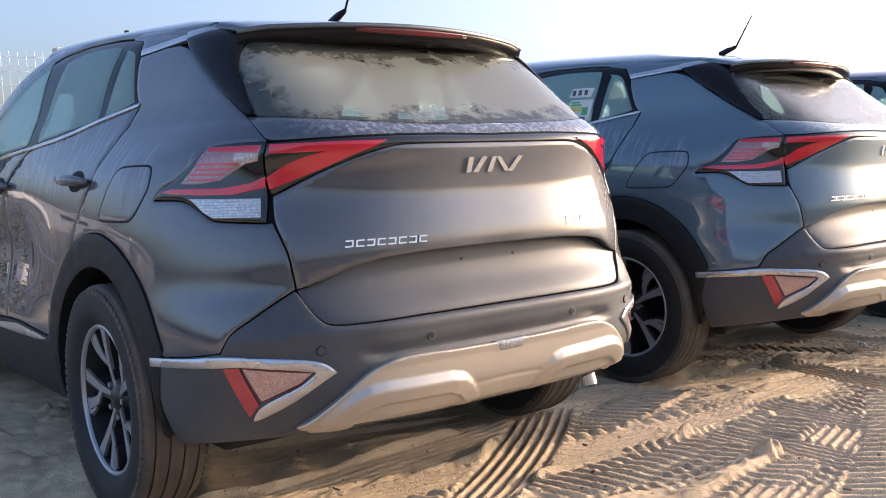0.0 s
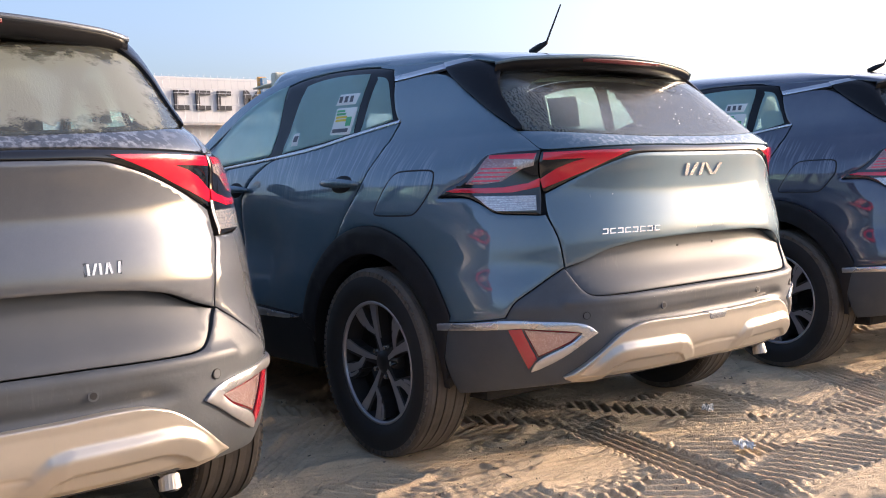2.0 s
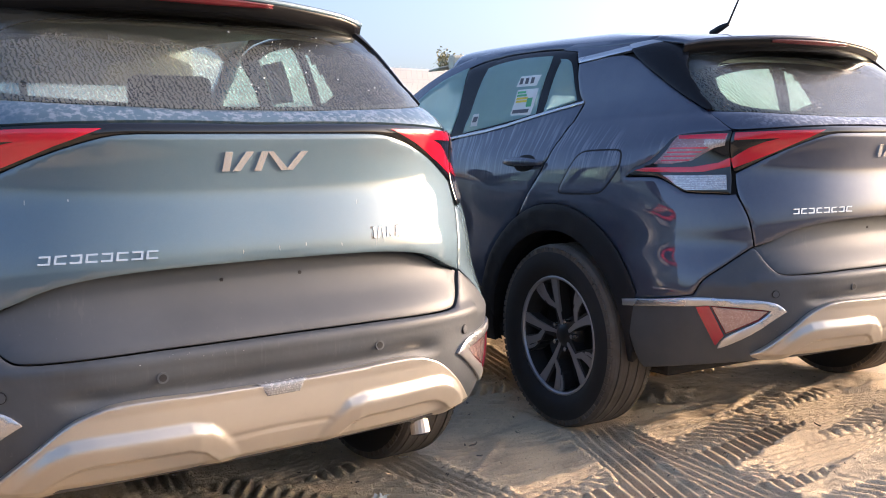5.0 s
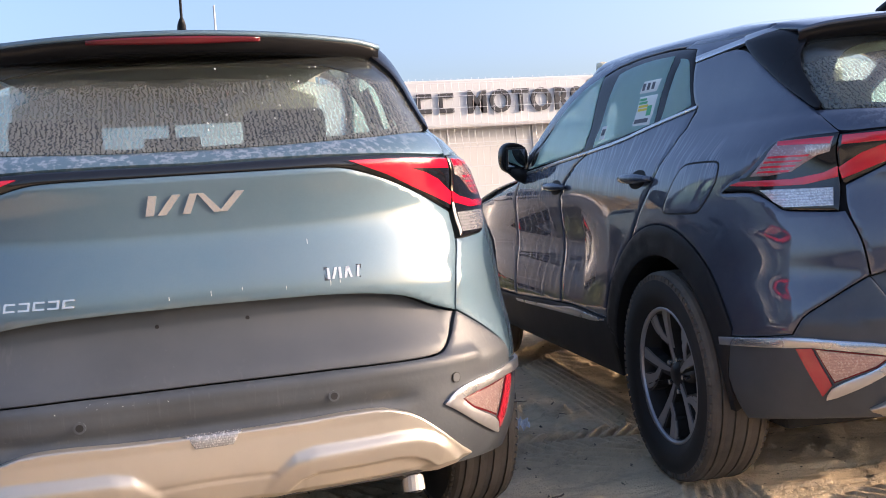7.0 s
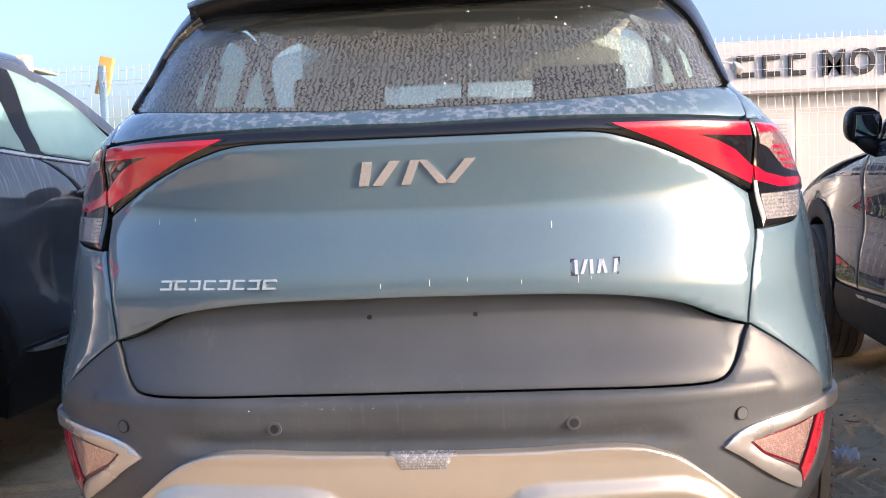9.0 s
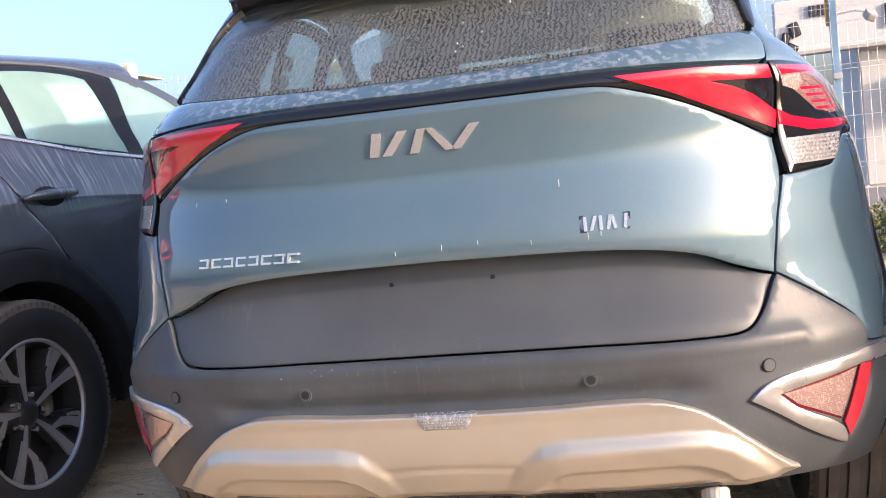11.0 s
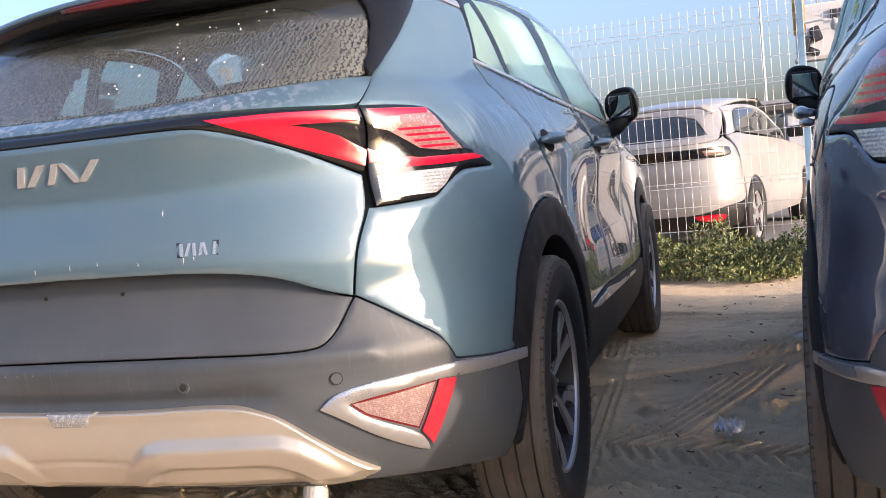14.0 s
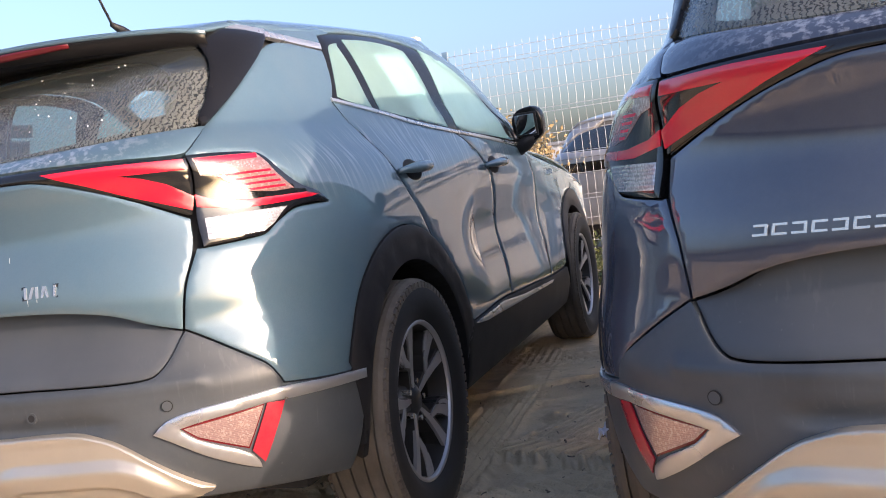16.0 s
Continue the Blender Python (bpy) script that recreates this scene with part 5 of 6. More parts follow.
PAPER_BLUE = surface("printed_paper", (.70, .71, .76), .8, 0, .3, 300, .1)
PLASTIC_FILM = surface("plastic_film", (.55, .57, .58), .25, 0, .15, 30, .3)
crumpled("paper_scrap", .485, -.49, (.11, .045), PAPER, 3, "crumpled white paper scrap on the sand")
crumpled("paper_scrap", .105, -.93, (.085, .06), PAPER, 4, "small crumpled paper scrap on the sand")
crumpled("paper_ball", 1.29, .70, (.105, .08), PAPER_BLUE, 5, "crumpled paper with blue print on the sand", .6)
crumpled("paper_scrap", 1.62, 2.35, (.08, .05), PAPER, 8, "pale paper scrap on the shaded sand")
crumpled("plastic_sheet", -.62, 2.72, (.75, .22), PLASTIC_FILM, 6, "thin clear plastic sheet beside a front wheel", .25, 14)


# ---- fence ----
WIRE = surface("white_wire", (.42, .43, .45), .5, .1, .08, 40, 0)
POST_BLUE = surface("blue_post", (.20, .36, .52), .5, .1, .25, 12, .1, dust=.1)
FENCE_Y, PANEL = 6.2, 2.785
FENCE_ROWS = (.06, .27, .48, .66, .70, .90, 1.10, 1.30, 1.50, 1.54, 1.72, 1.90, 2.015, 2.055, 2.15)


def fence_bend(z):
    """The folds that stiffen the wire panel."""
    return -.045 * (np.exp(-((z - .68) / .035) ** 2) + np.exp(-((z - 1.52) / .035) ** 2) + np.exp(-((z - 2.035) / .03) ** 2))


def wire(bm, pts, r):
    rings = []
    for p in pts:
        rings.append([bm.verts.new((p[0] + dx * r, p[1] + dy * r, p[2] + dz * r)) for dx, dy, dz in WIRE_SECTION])
    for a, b in zip(rings, rings[1:]):
        for k in range(3):
            bm.faces.new((a[k], a[(k + 1) % 3], b[(k + 1) % 3], b[k]))


fence = tagged(new("wire_fence"), "white welded wire fence on blue posts", "fence")
zs = np.array([.03, .58, .64, .68, .72, .80, 1.43, 1.48, 1.52, 1.56, 1.64, 1.97, 2.01, 2.035, 2.07, 2.20])
WIRE_SECTION = ((1, 0, 0), (-.5, .87, 0), (-.5, -.87, 0))
UPRIGHT, CROSS = ((1, 0, 0), (-.5, .87, 0), (-.5, -.87, 0)), ((0, 0, 1), (0, .87, -.5), (0, -.87, -.5))
N_WIRE = 38
wire_x = [.03 + k * (PANEL - .06) / (N_WIRE - 1) for k in range(N_WIRE)]
whole = bmesh.new()
WIRE_SECTION = UPRIGHT
for x in wire_x:
    wire(whole, [(x, fence_bend(z), z) for z in zs], .0020)
single = bmesh.new()
wire(single, [(0, fence_bend(z), z) for z in zs], .0020)
WIRE_SECTION = CROSS
for z in FENCE_ROWS:
    wire(whole, [(.02, fence_bend(z) - .005, z), (PANEL - .02, fence_bend(z) - .005, z)], .003)
rail = bmesh.new()
wire(rail, [(.02, 0, 0), (PANEL - .02, 0, 0)], .003)
panel_mesh, single_mesh, rail_mesh = (bpy.data.meshes.new(n) for n in ("wire_panel", "upright_wire", "cross_wire"))
for b, m in ((whole, panel_mesh), (single, single_mesh), (rail, rail_mesh)):
    b.to_mesh(m)
post_ob = part("fence_post", boxed((0, .04, 1.09), (.06, .05, 2.24), .006), POST_BLUE, fence, "weathered blue steel post")
clips = part("post_clip", boxed((0, 0, 1.45), (.075, .03, .05), .006), WIRE, post_ob)
first = 1.97 - 5 * PANEL
post_ob.location = (first, FENCE_Y, 0)
for k in range(11):
    x = first + k * PANEL
    z = float(ground_z(x, FENCE_Y))
    if 3 <= k <= 6:
        for wx in wire_x:
            link("upright_wire", single_mesh, WIRE, fence).location = (x + wx, FENCE_Y, z)
        for rz in FENCE_ROWS:
            link("cross_wire", rail_mesh, WIRE, fence).location = (x, FENCE_Y + float(fence_bend(rz)) - .005, z + rz)
    else:
        ob = link("wire_panel", panel_mesh, WIRE, fence)
        ob.location = (x, FENCE_Y, z)
        tagged(ob, kind="stuff")
    if k:
        c = post_ob.copy()
        scene.collection.objects.link(c)
        c.parent = fence
        c.location = (x, FENCE_Y, z)
        d = clips.copy()
        scene.collection.objects.link(d)
        d.parent = c

# a white camera pole with a yellow box, and an orange board behind the fence
pole = tagged(new("camera_pole"), "white pole with a yellow box and camera", "pole")
YELLOW = surface("yellow_box", (.75, .55, .05), .5, 0, .1, 30, 0)
WHITE_STEEL = surface("white_steel", (.74, .74, .72), .5, 0, .08, 20, 0)
GREY_TRIM = surface("grey_trim", (.42, .40, .37), .6, 0, .1, 20, 0)
ORANGE = surface("orange_board", (.65, .36, .10), .6, 0, .3, 20, .1)
part("pole", tube([(0, 0, -.25), (0, 0, 2.08)], .028, 10), WHITE_STEEL, pole)
part("signal_box", boxed((.035, -.05, 1.96), (.125, .08, .10), .01), YELLOW, pole, "yellow box")
part("camera_head", boxed((0, 0, 0), (.06, .13, .06), .015, Matrix.Translation((0, -.01, 2.12)) @ Matrix.Rotation(.5, 4, "X")), LINER, pole)
pole.location = (-2.60, 6.42, .15)
board = tagged(part("orange_board", boxed((0, 0, 0), (.13, .05, .36), .01, Matrix.Translation((0, 0, 2.09)) @ Matrix.Rotation(.22, 4, "Y")), ORANGE), "worn orange board leaning on a fence post", "board")
board.location = (-3.60, 6.292, .04)
plank = part("plank", boxed((0, 0, 2.08), (.10, .04, .34), .006), ORANGE, fence, "short worn orange plank")
plank.location = (1.97, 6.287, -.03)
watch = tagged(new("security_camera"), "small grey security camera on a fence post arm", "camera")
watch.location = (1.97, 6.24, 0)
part("bracket", tube([(.025, 0, 1.97), (.17, -.02, 1.98), (.25, -.02, 1.965)], .012, 8), WHITE_STEEL, watch)
part("housing", boxed((0, 0, 0), (.085, .15, .075), .02, Matrix.Translation((.29, -.03, 1.92)) @ Matrix.Rotation(.45, 4, "X") @ Matrix.Rotation(.4, 4, "Y")), GREY_TRIM, watch, "grey plastic housing")

# ---- white building with its sign ----
PLASTER = surface("white_plaster", (.54, .52, .49), .8, 0, .08, 6, .1)
FASCIA = surface("white_fascia", (.56, .56, .56), .6, 0, .05, 8, .05)
SIGN = surface("dark_letters", (.030, .030, .034), .5, 0, .2, 30, 0)
hall = tagged(new("office_building"), "low white building with dark sign letters", "building")
hall.matrix_basis = Matrix.Translation((.270, .361, 0)) @ Matrix.Diagonal((1.109, 1.109, 1.2, 1))
part("wall", boxed((8.5, 12.9, 1.0), (10.9, 1.2, 2.2)), PLASTER, hall)
for k in range(9):
    part("wall_panel", boxed((3.70 + k * 1.24, 12.285, .95), (1.225, .03, 1.78), .006), PLASTER, hall)
part("fascia", boxed((8.02, 12.25, 2.27), (12.16, .25, .70), .02), FASCIA, hall)
part("fascia_edge", boxed((8.02, 12.2, 1.905), (12.21, .32, .05), .008), GREY_TRIM, hall, "grey edge under the sign board")
part("roof", boxed((8.5, 12.95, 2.50), (11.0, 1.3, .20), .02), FASCIA, hall)
part("mast", tube([(2.27, 12.4, 2.5), (2.27, 12.4, 3.02)], .012, 6), GREY_TRIM, hall)
part("mast_head", boxed((2.27, 12.4, 3.05), (.06, .06, .09), .01), LINER, hall)
ac = part("air_conditioner", boxed((3.95, 12.12, 1.24), (.55, .26, .55), .03), FASCIA, hall, "white outdoor air conditioner")
for k in range(9):
    part("grille_slat", boxed((3.92, 11.985, 1.04 + k * .05), (.40, .012, .018), .003), GREY_TRIM, ac)
part("door", boxed((6.3, 12.26, .95), (.9, .04, 1.9), .01), GREY_TRIM, hall)


def lettering(word, x, z, height, material, parent, label):
    cu = bpy.data.curves.new("sign_letters", "FONT")
    cu.body, cu.size, cu.extrude, cu.align_x = word, height / .69, .02, "LEFT"
    cu.space_character, cu.offset = 1.12, .012
    tmp = bpy.data.objects.new("tmp", cu)
    me = bpy.data.meshes.new_from_object(tmp)
    bpy.data.objects.remove(tmp)
    ob = link("sign_letters", me, material, parent, label)
    ob.matrix_basis = Matrix.Translation((x, 12.10, z)) @ Matrix.Rotation(radians(90), 4, "X")
    return ob


lettering("MOTORS", 4.66, 2.105, .33, SIGN, hall, "dark sign word")
for k, x in enumerate((3.42, 3.80, 4.18)):
    part("sign_bar", boxed((x + .13, 12.10, 2.38), (.26, .04, .07), .01), SIGN, hall)
    part("sign_bar", boxed((x + .13, 12.10, 2.15), (.26, .04, .07), .01), SIGN, hall)
    part("sign_bar", boxed((x + .035, 12.10, 2.265), (.07, .036, .20), .01), SIGN, hall)
for x, z, w, h, lean in ((2.06, 2.08, .11, .24, .25), (2.20, 2.22, .14, .20, -.3), (2.16, 1.99, .16, .09, .5)):
    part("emblem_shape", boxed((0, 0, 0), (w, .03, h), .03, Matrix.Translation((x, 12.10, z)) @ Matrix.Rotation(lean, 4, "Y")), SIGN, hall, "dark abstract emblem")
for k in range(3):
    part("number_bar", boxed((2.45 + k * .12, 12.10, 2.44), (.09, .03, .15), .006), SIGN, hall)

# ---- white hatchback behind the fence ----
WHITE_PAINT = surface("white_paint", (.30, .29, .28), .30, 0, .03, 30, 0, coat=.5, rough_vary=.05)
DARK_GLASS = surface("dark_glass", (.030, .036, .036), .06, 0, .2, 10, 0, coat=.6, rough_vary=.02)
hatch = tagged(new("white_hatchback"), "white hatchback parked behind the fence, tail towards it", "car")
patch("tail", both([(0, 1.10), (.55, 1.10), (.80, 1.12), (.95, 1.16), (1.02, 1.05), (1.03, .60), (.97, .52), (.75, .50), (.5, .42), (0, .42)]), WHITE_PAINT, hatch, .004, .02, .05)
patch("lower_bumper", both([(0, .415), (.5, .415), (.75, .49), (.97, .51), (.96, .32), (.9, .28), (0, .28)]), CLADDING, hatch, .006, .02, .05)
patch("hatch_glass", both([(0, 1.17), (.6, 1.18), (.78, 1.20), (.76, 1.38), (.6, 1.44), (0, 1.45)]), DARK_GLASS, hatch, .0, .01, .05, label="dark rear window")
patch("hatch_frame", both([(0, 1.105), (.55, 1.105), (.80, 1.125), (.93, 1.165), (1.10, 1.30), (1.22, 1.48), (.9, 1.50), (.5, 1.52), (0, 1.52), (0, 1.46), (.6, 1.45), (.78, 1.39), (.80, 1.195), (.6, 1.17), (0, 1.16)]), WHITE_PAINT, hatch, .006, .03, .05)
bar = patch("lamp_bar", both([(0, 1.06), (.5, 1.06), (.80, 1.07), (.90, 1.05), (.90, .985), (.80, .96), (.5, .95), (0, .95)]), GLOSS, hatch, .014, .02, .04, label="dark full-width lamp bar")
for f in (lambda q: q, flip):
    patch("lamp_glow_lens", f([(.60, 1.035), (.78, 1.045), (.80, 1.00), (.62, .985)]), LENS_PINK, bar, .020, .01, .03)
    patch("reflector", f([(.46, .415), (.70, .425), (.74, .40), (.70, .355), (.50, .365)]), LAMP_RED, hatch, .014, .01, .03, label="red rear reflector")
    patch("flank", f([(1.03, 1.05), (1.05, 1.16), (1.30, 1.20), (1.80, 1.15), (3.1, 1.08), (3.9, 1.0), (QUARTER + 3.2, .9), (QUARTER + 3.25, .6)] + arch(BASE, .40, 20, 172, 14) + [(QUARTER + 2.3, .30), (QUARTER + .42, .30)] + arch(0, .40, 8, 166, 14) + [(1.035, .50)]), WHITE_PAINT, hatch, .004, .02, .06)
    patch("side_glass", f([(1.36, 1.22), (1.45, 1.36), (1.56, 1.46), (2.1, 1.45), (2.5, 1.35), (2.95, 1.16), (2.9, 1.12), (1.8, 1.17)]), DARK_GLASS, hatch, .006, .01, .06, label="dark side window")
    patch("roof_side", f([(1.05, 1.165), (1.22, 1.30), (1.24, 1.48), (1.30, 1.50), (2.1, 1.50), (2.5, 1.40), (2.98, 1.18), (3.05, 1.10), (2.98, 1.115), (2.52, 1.36), (2.1, 1.46), (1.56, 1.47), (1.44, 1.37), (1.34, 1.21), (1.30, 1.205)]), WHITE_PAINT, hatch, .005, .02, .06)
    sd = 1 if f([(1, 1)])[0][0] > 0 else -1
    part("mirror_housing", boxed((sd * .98, 1.72, 1.17), (.20, .14, .13), .045), CLADDING, hatch)
    for y in (0, BASE):
        tyre = part("tyre", lathe([(.24, .10), (.33, .11), (.352, .08), (.352, -.1), (.2, -.1)], 40), RUBBER, hatch, soft=True)
        tyre.matrix_basis = pose(sd * .79, y, HUB, 0, 0, 0 if sd > 0 else 180)
        rim = part("rim", lathe([(.245, .09), (.20, .075), (.05, .085), (0, .085)], 24), RIM_CUT, tyre)
        for k in range(5):
            part("rim_gap", boxed((.085, 0, .14), (.01, .055, .13), .003, Matrix.Rotation(2 * math.pi * k / 5, 4, "X")), RIM_BLACK, tyre)
part("under_body", boxed((0, 1.4, .42), (1.45, 4.2, .3), .05), LINER, hatch)


def hatch_roof(u, w):
    y = -.35 + u * 1.95
    x = w * .60
    return Vector((x, y, float(roof_height(x, y)) + .006))


grid_part("roof", hatch_roof, np.linspace(0, 1, 12), np.linspace(-1, 1, 11), WHITE_PAINT, hatch, .02)
grid_part("windscreen", lambda u, w: Vector((w * (.60 + .12 * u), 1.58 + u * .9, 1.60 - .54 * u)), np.linspace(0, 1, 5), np.linspace(-1, 1, 5), DARK_GLASS, hatch, .004)
grid_part("bonnet", lambda u, w: Vector((w * .76, 2.4 + 1.15 * u, 1.05 - .1 * u * u)), np.linspace(0, 1, 5), np.linspace(-1, 1, 5), WHITE_PAINT, hatch, .01)
hatch.matrix_basis = pose(.69, 7.80, -.06, 0, 0, -14)


# ---- asphalt lot behind the fence ----
def asphalt_material():
    m, t, p = mat("old_asphalt")
    vec = coords(t)
    slow, fine = noise_of(t, vec, .35, 5.0), noise_of(t, vec, 90.0, 3.0)
    col = mixed(t, ramp(t, slow, (.35, 0.0), (.65, 1.0)), (.17, .16, .15), (.26, .245, .225))
    col = mixed(t, ramp(t, fine, (.5, 0.0), (.8, .5)), col, (.12, .115, .11))
    t.links.new(col, p.inputs["Base Color"])
    p.inputs["Roughness"].default_value = .9
    bumped(t, p, fine, .4, .004)
    return m


bm = bmesh.new()
lot_x, lot_y = np.linspace(-60, 90, 26), np.concatenate([[7.3, 8, 10, 12], np.linspace(14, 54, 9), [70, 95]])
rows = [[bm.verts.new((x, y, float(ground_z(x, y)) + .03)) for y in lot_y] for x in lot_x]
for a, b in zip(rows, rows[1:]):
    for k in range(len(lot_y) - 1):
        bm.faces.new((a[k], b[k], b[k + 1], a[k + 1]))
kerb = [[bm.verts.new((x, 7.3, float(ground_z(x, 7.3)) - .05))] for x in lot_x]
for k in range(len(lot_x) - 1):
    bm.faces.new((kerb[k][0], kerb[k + 1][0], rows[k + 1][0], rows[k][0]))
tagged(part("pavement", bm, asphalt_material(), None, "old grey asphalt lot behind the fence"), kind="structure")


# ---- plants ----
def leaf_material(name, dark, light, rough=.6):
    m, t, p = mat(name)
    g = t.nodes.new("ShaderNodeNewGeometry")
    col = mixed(t, ramp(t, g.outputs["Random Per Island"], (0.0, 0.0), (1.0, 1.0)), dark, light)
    col = mixed(t, ramp(t, noise_of(t, coords(t), 2.5, 3.0), (.4, 0.0), (.65, .7)), col, tuple(c * .6 for c in dark))
    t.links.new(col, p.inputs["Base Color"])
    p.inputs["Roughness"].default_value = rough
    p.inputs["Subsurface Weight"].default_value = 0
    return m


def leaf_mesh(centres, sizes, rng, upright=.35):
    """Many small folded leaves, four triangles each."""
    n = len(centres)
    d = rng.normal(size=(n, 3))
    d[:, 2] = np.abs(d[:, 2]) * .7 + upright
    d /= np.linalg.norm(d, axis=1, keepdims=True)
    side = np.cross(d, rng.normal(size=(n, 3)))
    side /= np.maximum(np.linalg.norm(side, axis=1, keepdims=True), 1e-6)
    nor = np.cross(d, side)
    s = sizes[:, None]
    P = np.stack([centres, centres + d * s * .5 + side * s * .28 + nor * s * .10, centres + d * s, centres + d * s * .5 - side * s * .28 + nor * s * .10], 1)
    idx = np.arange(n)[:, None] * 4
    F = np.concatenate([idx + np.array([0, 1, 2]), idx + np.array([0, 2, 3])], 0)
    me = bpy.data.meshes.new("leaves")
    me.from_pydata(P.reshape(-1, 3).tolist(), [], F.tolist())
    return me


LEAF_GREEN = leaf_material("bush_leaf", (.055, .085, .028), (.24, .25, .075))
LEAF_OLIVE = leaf_material("dry_leaf", (.10, .085, .035), (.26, .21, .09))
STRAW = leaf_material("dry_straw", (.24, .17, .08), (.55, .42, .22), .8)
TWIG = surface("grey_twig", (.16, .12, .09), .85, 0, .25, 30, .2)

rng = np.random.default_rng(21)
pts, sz = [], []
for k in range(260):
    x, y = rng.uniform(.5, 4.6), rng.uniform(4.55, 6.05)
    hump = .75 + .45 * math.sin(2.3 * x + .8) * math.sin(5.1 * x)
    if y < 4.75 + .35 * math.sin(3.1 * x + 1.0):
        continue
    tall = (.12 + .30 * min(1, (y - 4.4) / .8)) * rng.uniform(.45, 1.25) * hump
    r = rng.uniform(.12, .24)
    n = 120
    a = rng.normal(size=(n, 3))
    a /= np.linalg.norm(a, axis=1, keepdims=True)
    a *= rng.uniform(.45, 1.0, (n, 1)) ** .6
    c = np.stack([x + a[:, 0] * r, y + a[:, 1] * r, float(ground_z(x, y)) + np.maximum(tall * .5 + a[:, 2] * tall * .55, .01)], 1)
    pts.append(c)
    sz.append(rng.uniform(.022, .05, n))
bush = link("green_bush", leaf_mesh(np.concatenate(pts), np.concatenate(sz), rng), LEAF_GREEN, None, "low green weeds growing along the fence foot")
tagged(bush, category="bush", kind="stuff")

rng = np.random.default_rng(5)
V, F_, heads, hs = [], [], [], []
for k in range(1850):
    x = rng.uniform(-.85, .03) if k < 1150 else rng.uniform(-9, -.3)
    y = rng.uniform(4.75, 5.9) if k < 1150 else 6.40 + abs(rng.normal()) * .22
    tall = (rng.uniform(.80, 1.45) * (1 - .25 * (x + .5)) if k < 1150 else rng.uniform(.25, .8))
    lean = rng.normal(size=2) * .16 * tall
    base = np.array((x, y, float(ground_z(x, y))))
    w = rng.uniform(.002, .004)
    prev = None
    for q in np.linspace(0, 1, 5):
        c = base + np.array((lean[0] * q * q, lean[1] * q * q, tall * q))
        i = len(V)
        V += [c + (w * (1.1 - q), 0, 0), c + (-w * (1.1 - q) * .5, w, 0), c + (-w * (1.1 - q) * .5, -w, 0)]
        if prev is not None:
            for e in range(3):
                F_.append((prev + e, prev + (e + 1) % 3, i + (e + 1) % 3, i + e))
        prev = i
        if q > .3:
            for _ in range(5):
                heads.append(c + rng.normal(size=3) * (.035, .035, .05))
                hs.append(rng.uniform(.025, .065))
me = bpy.data.meshes.new("weeds")
me.from_pydata([tuple(v) for v in V], [], F_)
tagged(link("dry_weeds", me, STRAW, None, "tall dry golden weeds along the fence"), category="weeds", kind="stuff")
tagged(link("dry_weed_leaves", leaf_mesh(np.array(heads), np.array(hs), rng, .1), STRAW, None, "curled dry leaves of the golden weeds"), category="weeds", kind="stuff")


def bare_tree(x, y, height, seed, label, leaves=3, big=1.0, leaf=LEAF_OLIVE):
    """A tapered trunk that forks into thin limbs, with a thin crown of dry leaves."""
    rnd = random.Random(seed)
    root = tagged(new("bare_tree"), label, "tree")
    bm, tips = bmesh.new(), []

    def limb(p, d, length, r, depth):
        prev = None
        steps = 4
        for k in range(steps + 1):
            side = d.orthogonal().normalized()
            other = d.cross(side)
            rr = r * (1 - .45 * k / steps)
            ring = [bm.verts.new(p + (side * math.cos(a) + other * math.sin(a)) * rr) for a in (0, 2.09, 4.19)]
            if prev:
                for e in range(3):
                    bm.faces.new((prev[e], prev[(e + 1) % 3], ring[(e + 1) % 3], ring[e]))
            prev = ring
            if k < steps:
                d = (d + Vector((rnd.uniform(-.16, .16), rnd.uniform(-.16, .16), rnd.uniform(0, .10)))).normalized()
                p = p + d * length / steps
                if depth <= 1:
                    tips.append(p.copy())
        if depth:
            for _ in range(3 if depth > 1 else 4):
                nd = (d + Vector((rnd.uniform(-.8, .8), rnd.uniform(-.8, .8), rnd.uniform(-.1, .55)))).normalized()
                limb(p - d * length * rnd.uniform(0, .45), nd, length * rnd.uniform(.55, .8), r * .5, depth - 1)

    limb(Vector((0, 0, 0)), Vector((0, 0, 1)), height * .42, height * .020, 4)
    trunk = part("trunk", bm, TWIG, root)
    g = np.random.default_rng(seed)
    c = np.repeat(np.array([tuple(t) for t in tips]), leaves, 0)
    c = c + g.normal(size=c.shape) * .09 * big
    crown = link("crown", leaf_mesh(c, g.uniform(.06, .15, len(c)) * big, g), leaf, root)
    root.location = (x, y, float(ground_z(x, y)))
    return root


LEAF_PALE = leaf_material("pale_leaf", (.26, .25, .12), (.52, .48, .26))
bare_tree(31.9, 40, 7.9, 3, "tall tree with a pale yellowish green crown", 9, 1.7, LEAF_PALE)
bare_tree(25.0, 40, 6.8, 8, "tall thin tree with sparse dry leaves")
bare_tree(36.0, 43, 7.4, 11, "pale yellowish tree beside a taller one", 7, 1.7, LEAF_PALE)

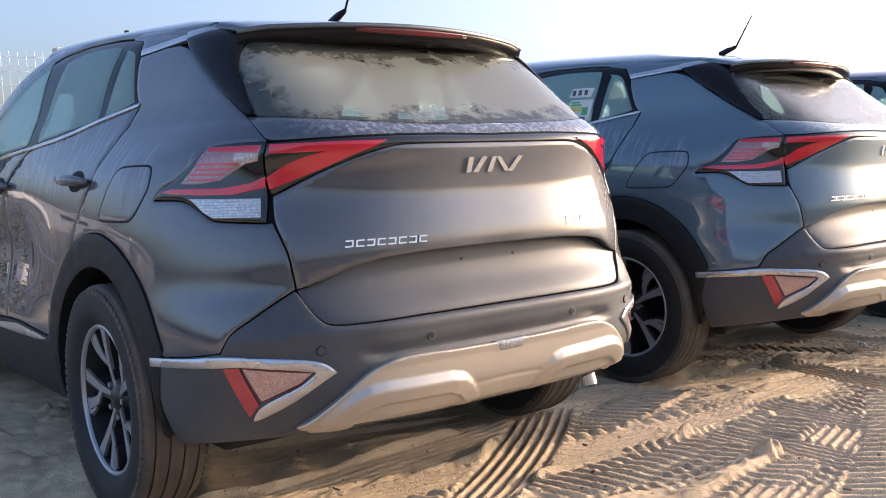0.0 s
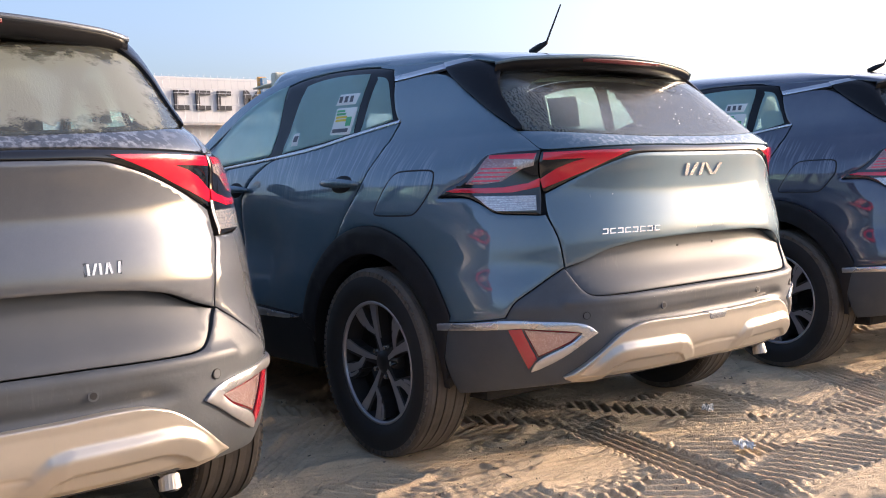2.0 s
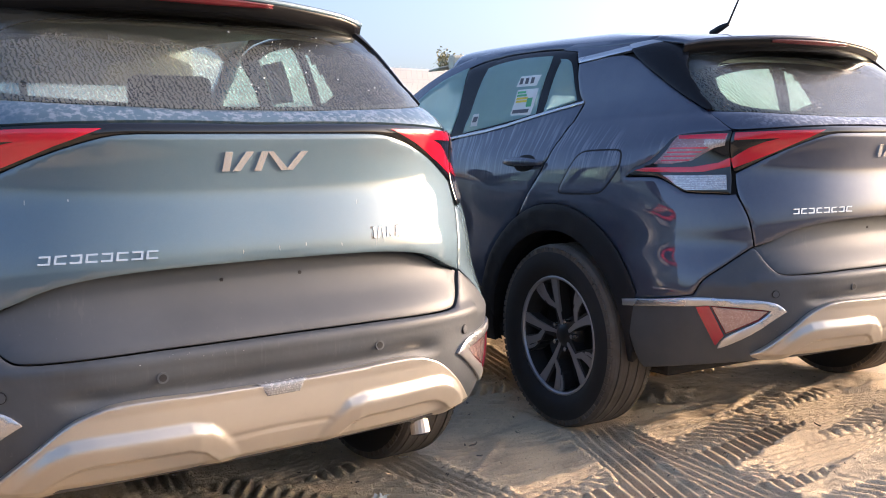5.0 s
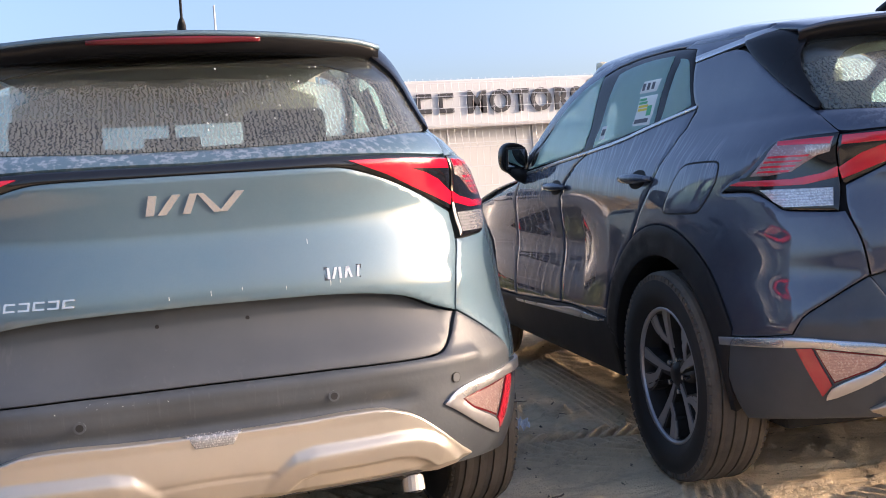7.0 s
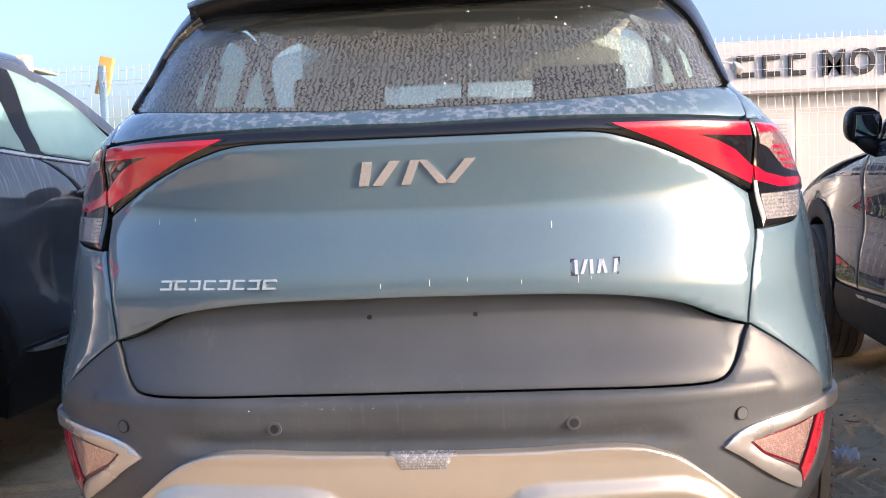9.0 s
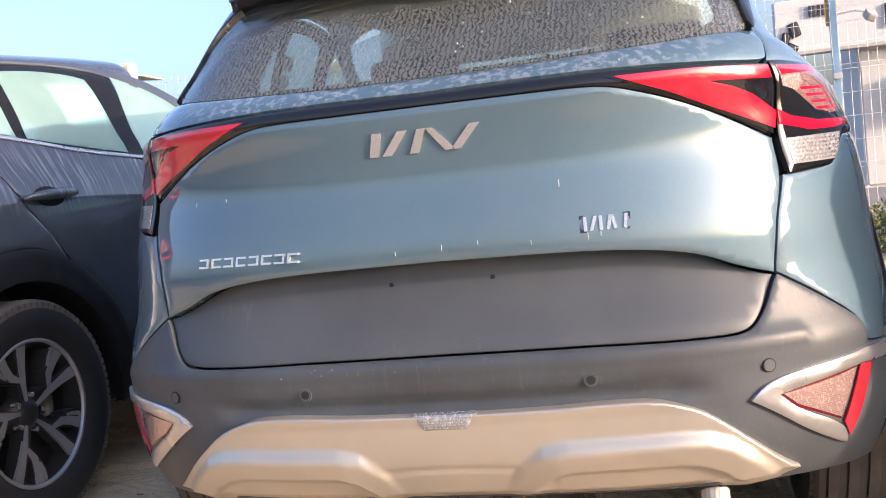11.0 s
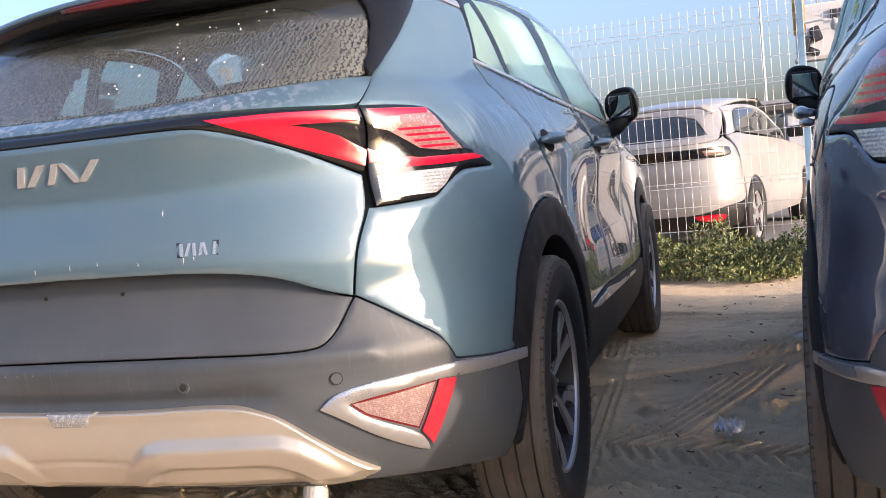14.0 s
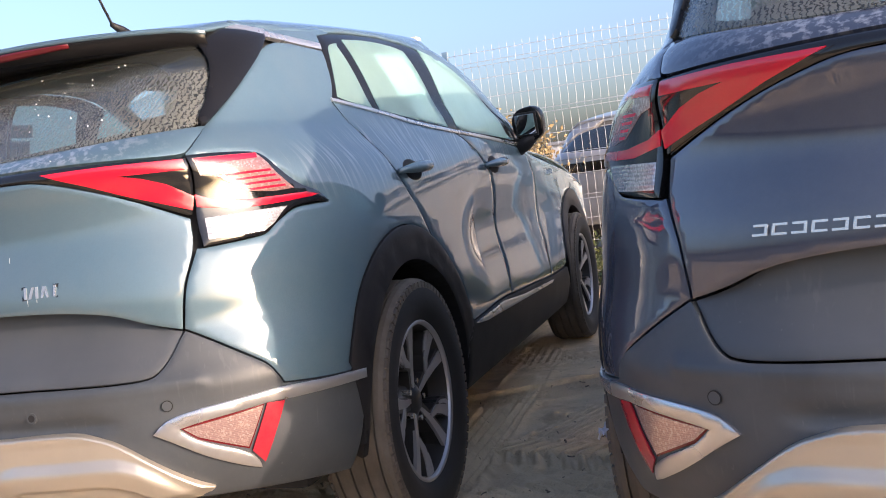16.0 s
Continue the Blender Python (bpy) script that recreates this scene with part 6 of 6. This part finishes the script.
# ---- far things on the lot: canopy, lamp posts, blue car, sheds ----
STEEL_GREY = surface("grey_steel", (.40, .41, .42), .45, .6, .1, 10, 0)
DARK_ROOF = surface("dark_canopy", (.10, .095, .09), .7, 0, .15, 4, 0)
far_z = float(ground_z(2, 40))
canopy = tagged(new("canopy"), "flat dark roofed canopy on grey posts", "canopy")
part("canopy_roof", boxed((1.6, 42, 2.62), (12.4, 5.0, .30), .03), DARK_ROOF, canopy)
part("canopy_edge", boxed((1.6, 39.46, 2.84), (12.4, .06, .16), .01), STEEL_GREY, canopy)
for x in (-4.2, -1.2, 1.8, 4.8, 7.4):
    part("canopy_post", tube([(x, 39.8, far_z), (x, 39.8, 2.5)], .07, 8), STEEL_GREY, canopy)


def lamp_post(x, y, height, heads, label, head_size=(.5, .22, .10)):
    root = tagged(new("lamp_post"), label, "lamp post")
    part("pole", tube([(0, 0, 0), (0, 0, height)], .06, 8, [.085, .045]), STEEL_GREY, root)
    for k, (dx, dz) in enumerate(heads):
        part("lamp_arm", tube([(0, 0, height - .1), (dx, 0, height + dz)], .03, 6), STEEL_GREY, root)
        part("lamp_head", boxed((dx * 1.25, 0, height + dz), head_size, .03, None), DARK_ROOF, root)
    root.location = (x, y, float(ground_z(x, y)))
    return root


lamp_post(70, 40, 8.9, ((-.9, .1), (.9, .1)), "tall grey street lamp with two heads", (.9, .3, .14))
lamp_post(2.76, 40.5, 10.5, (), "tall thin grey pole on the far lot")
lamp_post(5.9, 41, 4.4, ((.2, .1),), "white pole on the far lot")
lamp_post(16.5, 30, 4.0, ((-.2, .1),), "grey floodlight pole above the white building")

NAVY_FAR = surface("blue_paint", (.020, .032, .11), .25, .2, .05, 20, 0, coat=1.0)
blue = tagged(new("blue_car"), "dark blue car parked under the far canopy", "car")
bm = bmesh.new()
prof = [(-2.1, .35), (-2.15, .75), (-1.95, .98), (-1.35, 1.05), (-.75, 1.46), (.55, 1.50), (1.25, 1.05), (2.0, .92), (2.2, .65), (2.15, .32)]
sides = []
for w, k in ((-.86, 0), (-.72, 1), (.72, 1), (.86, 0)):
    sides.append([bm.verts.new((a, w * (1 if z < 1.04 else .86), z if not k else z + .02)) for a, z in prof])
for a, b in zip(sides, sides[1:]):
    for k in range(len(prof) - 1):
        bm.faces.new((a[k], b[k], b[k + 1], a[k + 1])).smooth = True
bm.faces.new(sides[0])
bm.faces.new(sides[-1][::-1])
bmesh.ops.recalc_face_normals(bm, faces=bm.faces)
part("body", bm, NAVY_FAR, blue)
for w in (-.83, .83):
    part("side_glass", boxed((-.05, w * .93, 1.25), (1.6, .05, .30), .02), DARK_GLASS, blue)
    for a in (-1.35, 1.35):
        ty = part("tyre", lathe([(.20, .09), (.32, .10), (.33, .0), (.32, -.1), (.2, -.1)], 24), RUBBER, blue)
        ty.matrix_basis = pose(a, w * .92, .33, 0, 0, 90 if w > 0 else -90)
        part("rim", lathe([(.21, .08), (.12, .05), (0, .07)], 16), RIM_CUT, ty)
blue.matrix_basis = pose(6.4, 38, float(ground_z(6, 38)) + .03, 0, 0, 8)

SHED = surface("pale_shed", (.50, .51, .54), .7, 0, .08, 1, 0)
SHED_ROOF = surface("shed_roof", (.30, .31, .33), .6, .3, .1, 1, 0)
for k, (x, y, w, h) in enumerate(((-38, 92, 30, 4.6), (-6, 96, 22, 3.8), (14, 93, 16, 4.4), (36, 98, 26, 5.2), (66, 90, 22, 4.0), (-75, 95, 34, 5.0))):
    shed = tagged(new("warehouse"), "low pale warehouse far beyond the lot", "building", "far warehouses")
    z = float(ground_z(x, y))
    part("wall", boxed((x, y, z + h / 2), (w, 9, h), .05), SHED, shed)
    part("roof", boxed((x, y, z + h + .15), (w + .8, 9.8, .3), .05), SHED_ROOF, shed)
    for q in range(int(w / 4)):
        part("window", boxed((x - w / 2 + 2 + q * 4, y - 4.5, z + h * .62), (2.2, .12, .8), .02), DARK_GLASS, shed)
    if k % 2:
        part("door", boxed((x, y - 4.5, z + 1.4), (3.0, .14, 2.8), .02), SHED_ROOF, shed)

bag = crumpled("plastic_bag", 2.0, 5.75, (.34, .26), PAPER_BLUE, 12, "blue and white plastic bag at the fence foot", .7)


# ---- twigs and clods on the shaded sand ----
rng = random.Random(31)
bm = bmesh.new()
for k in range(64):
    x, y = (rng.uniform(.95, 1.75), rng.uniform(-.4, 4.6)) if k < 40 else (rng.uniform(-3.2, 3.0), rng.uniform(-1.6, .6))
    z = float(ground_z(x, y)) + .006
    a, ln = rng.uniform(0, math.pi), rng.uniform(.012, .038) * (1.6 if rng.random() < .12 else 1)
    w = rng.uniform(.0015, .004)
    d, s = Vector((math.cos(a), math.sin(a), rng.uniform(-.1, .35))), Vector((-math.sin(a), math.cos(a), 0))
    p = Vector((x, y, z))
    bend = s * rng.uniform(-.25, .25) * ln
    low = [p - d * ln / 2, p + bend, p + d * ln / 2]
    rows = [[bm.verts.new(q + s * w), bm.verts.new(q - s * w), bm.verts.new(q + Vector((0, 0, w * 1.8)))] for q in low]
    for r0, r1 in zip(rows, rows[1:]):
        for e in range(3):
            bm.faces.new((r0[e], r0[(e + 1) % 3], r1[(e + 1) % 3], r1[e]))
tagged(part("dry_twigs", bm, surface("dark_twig", (.13, .10, .07), .9, 0, .3, 60, .1), None, "scattered dark twigs and straw on the sand"), category="twigs", kind="stuff")
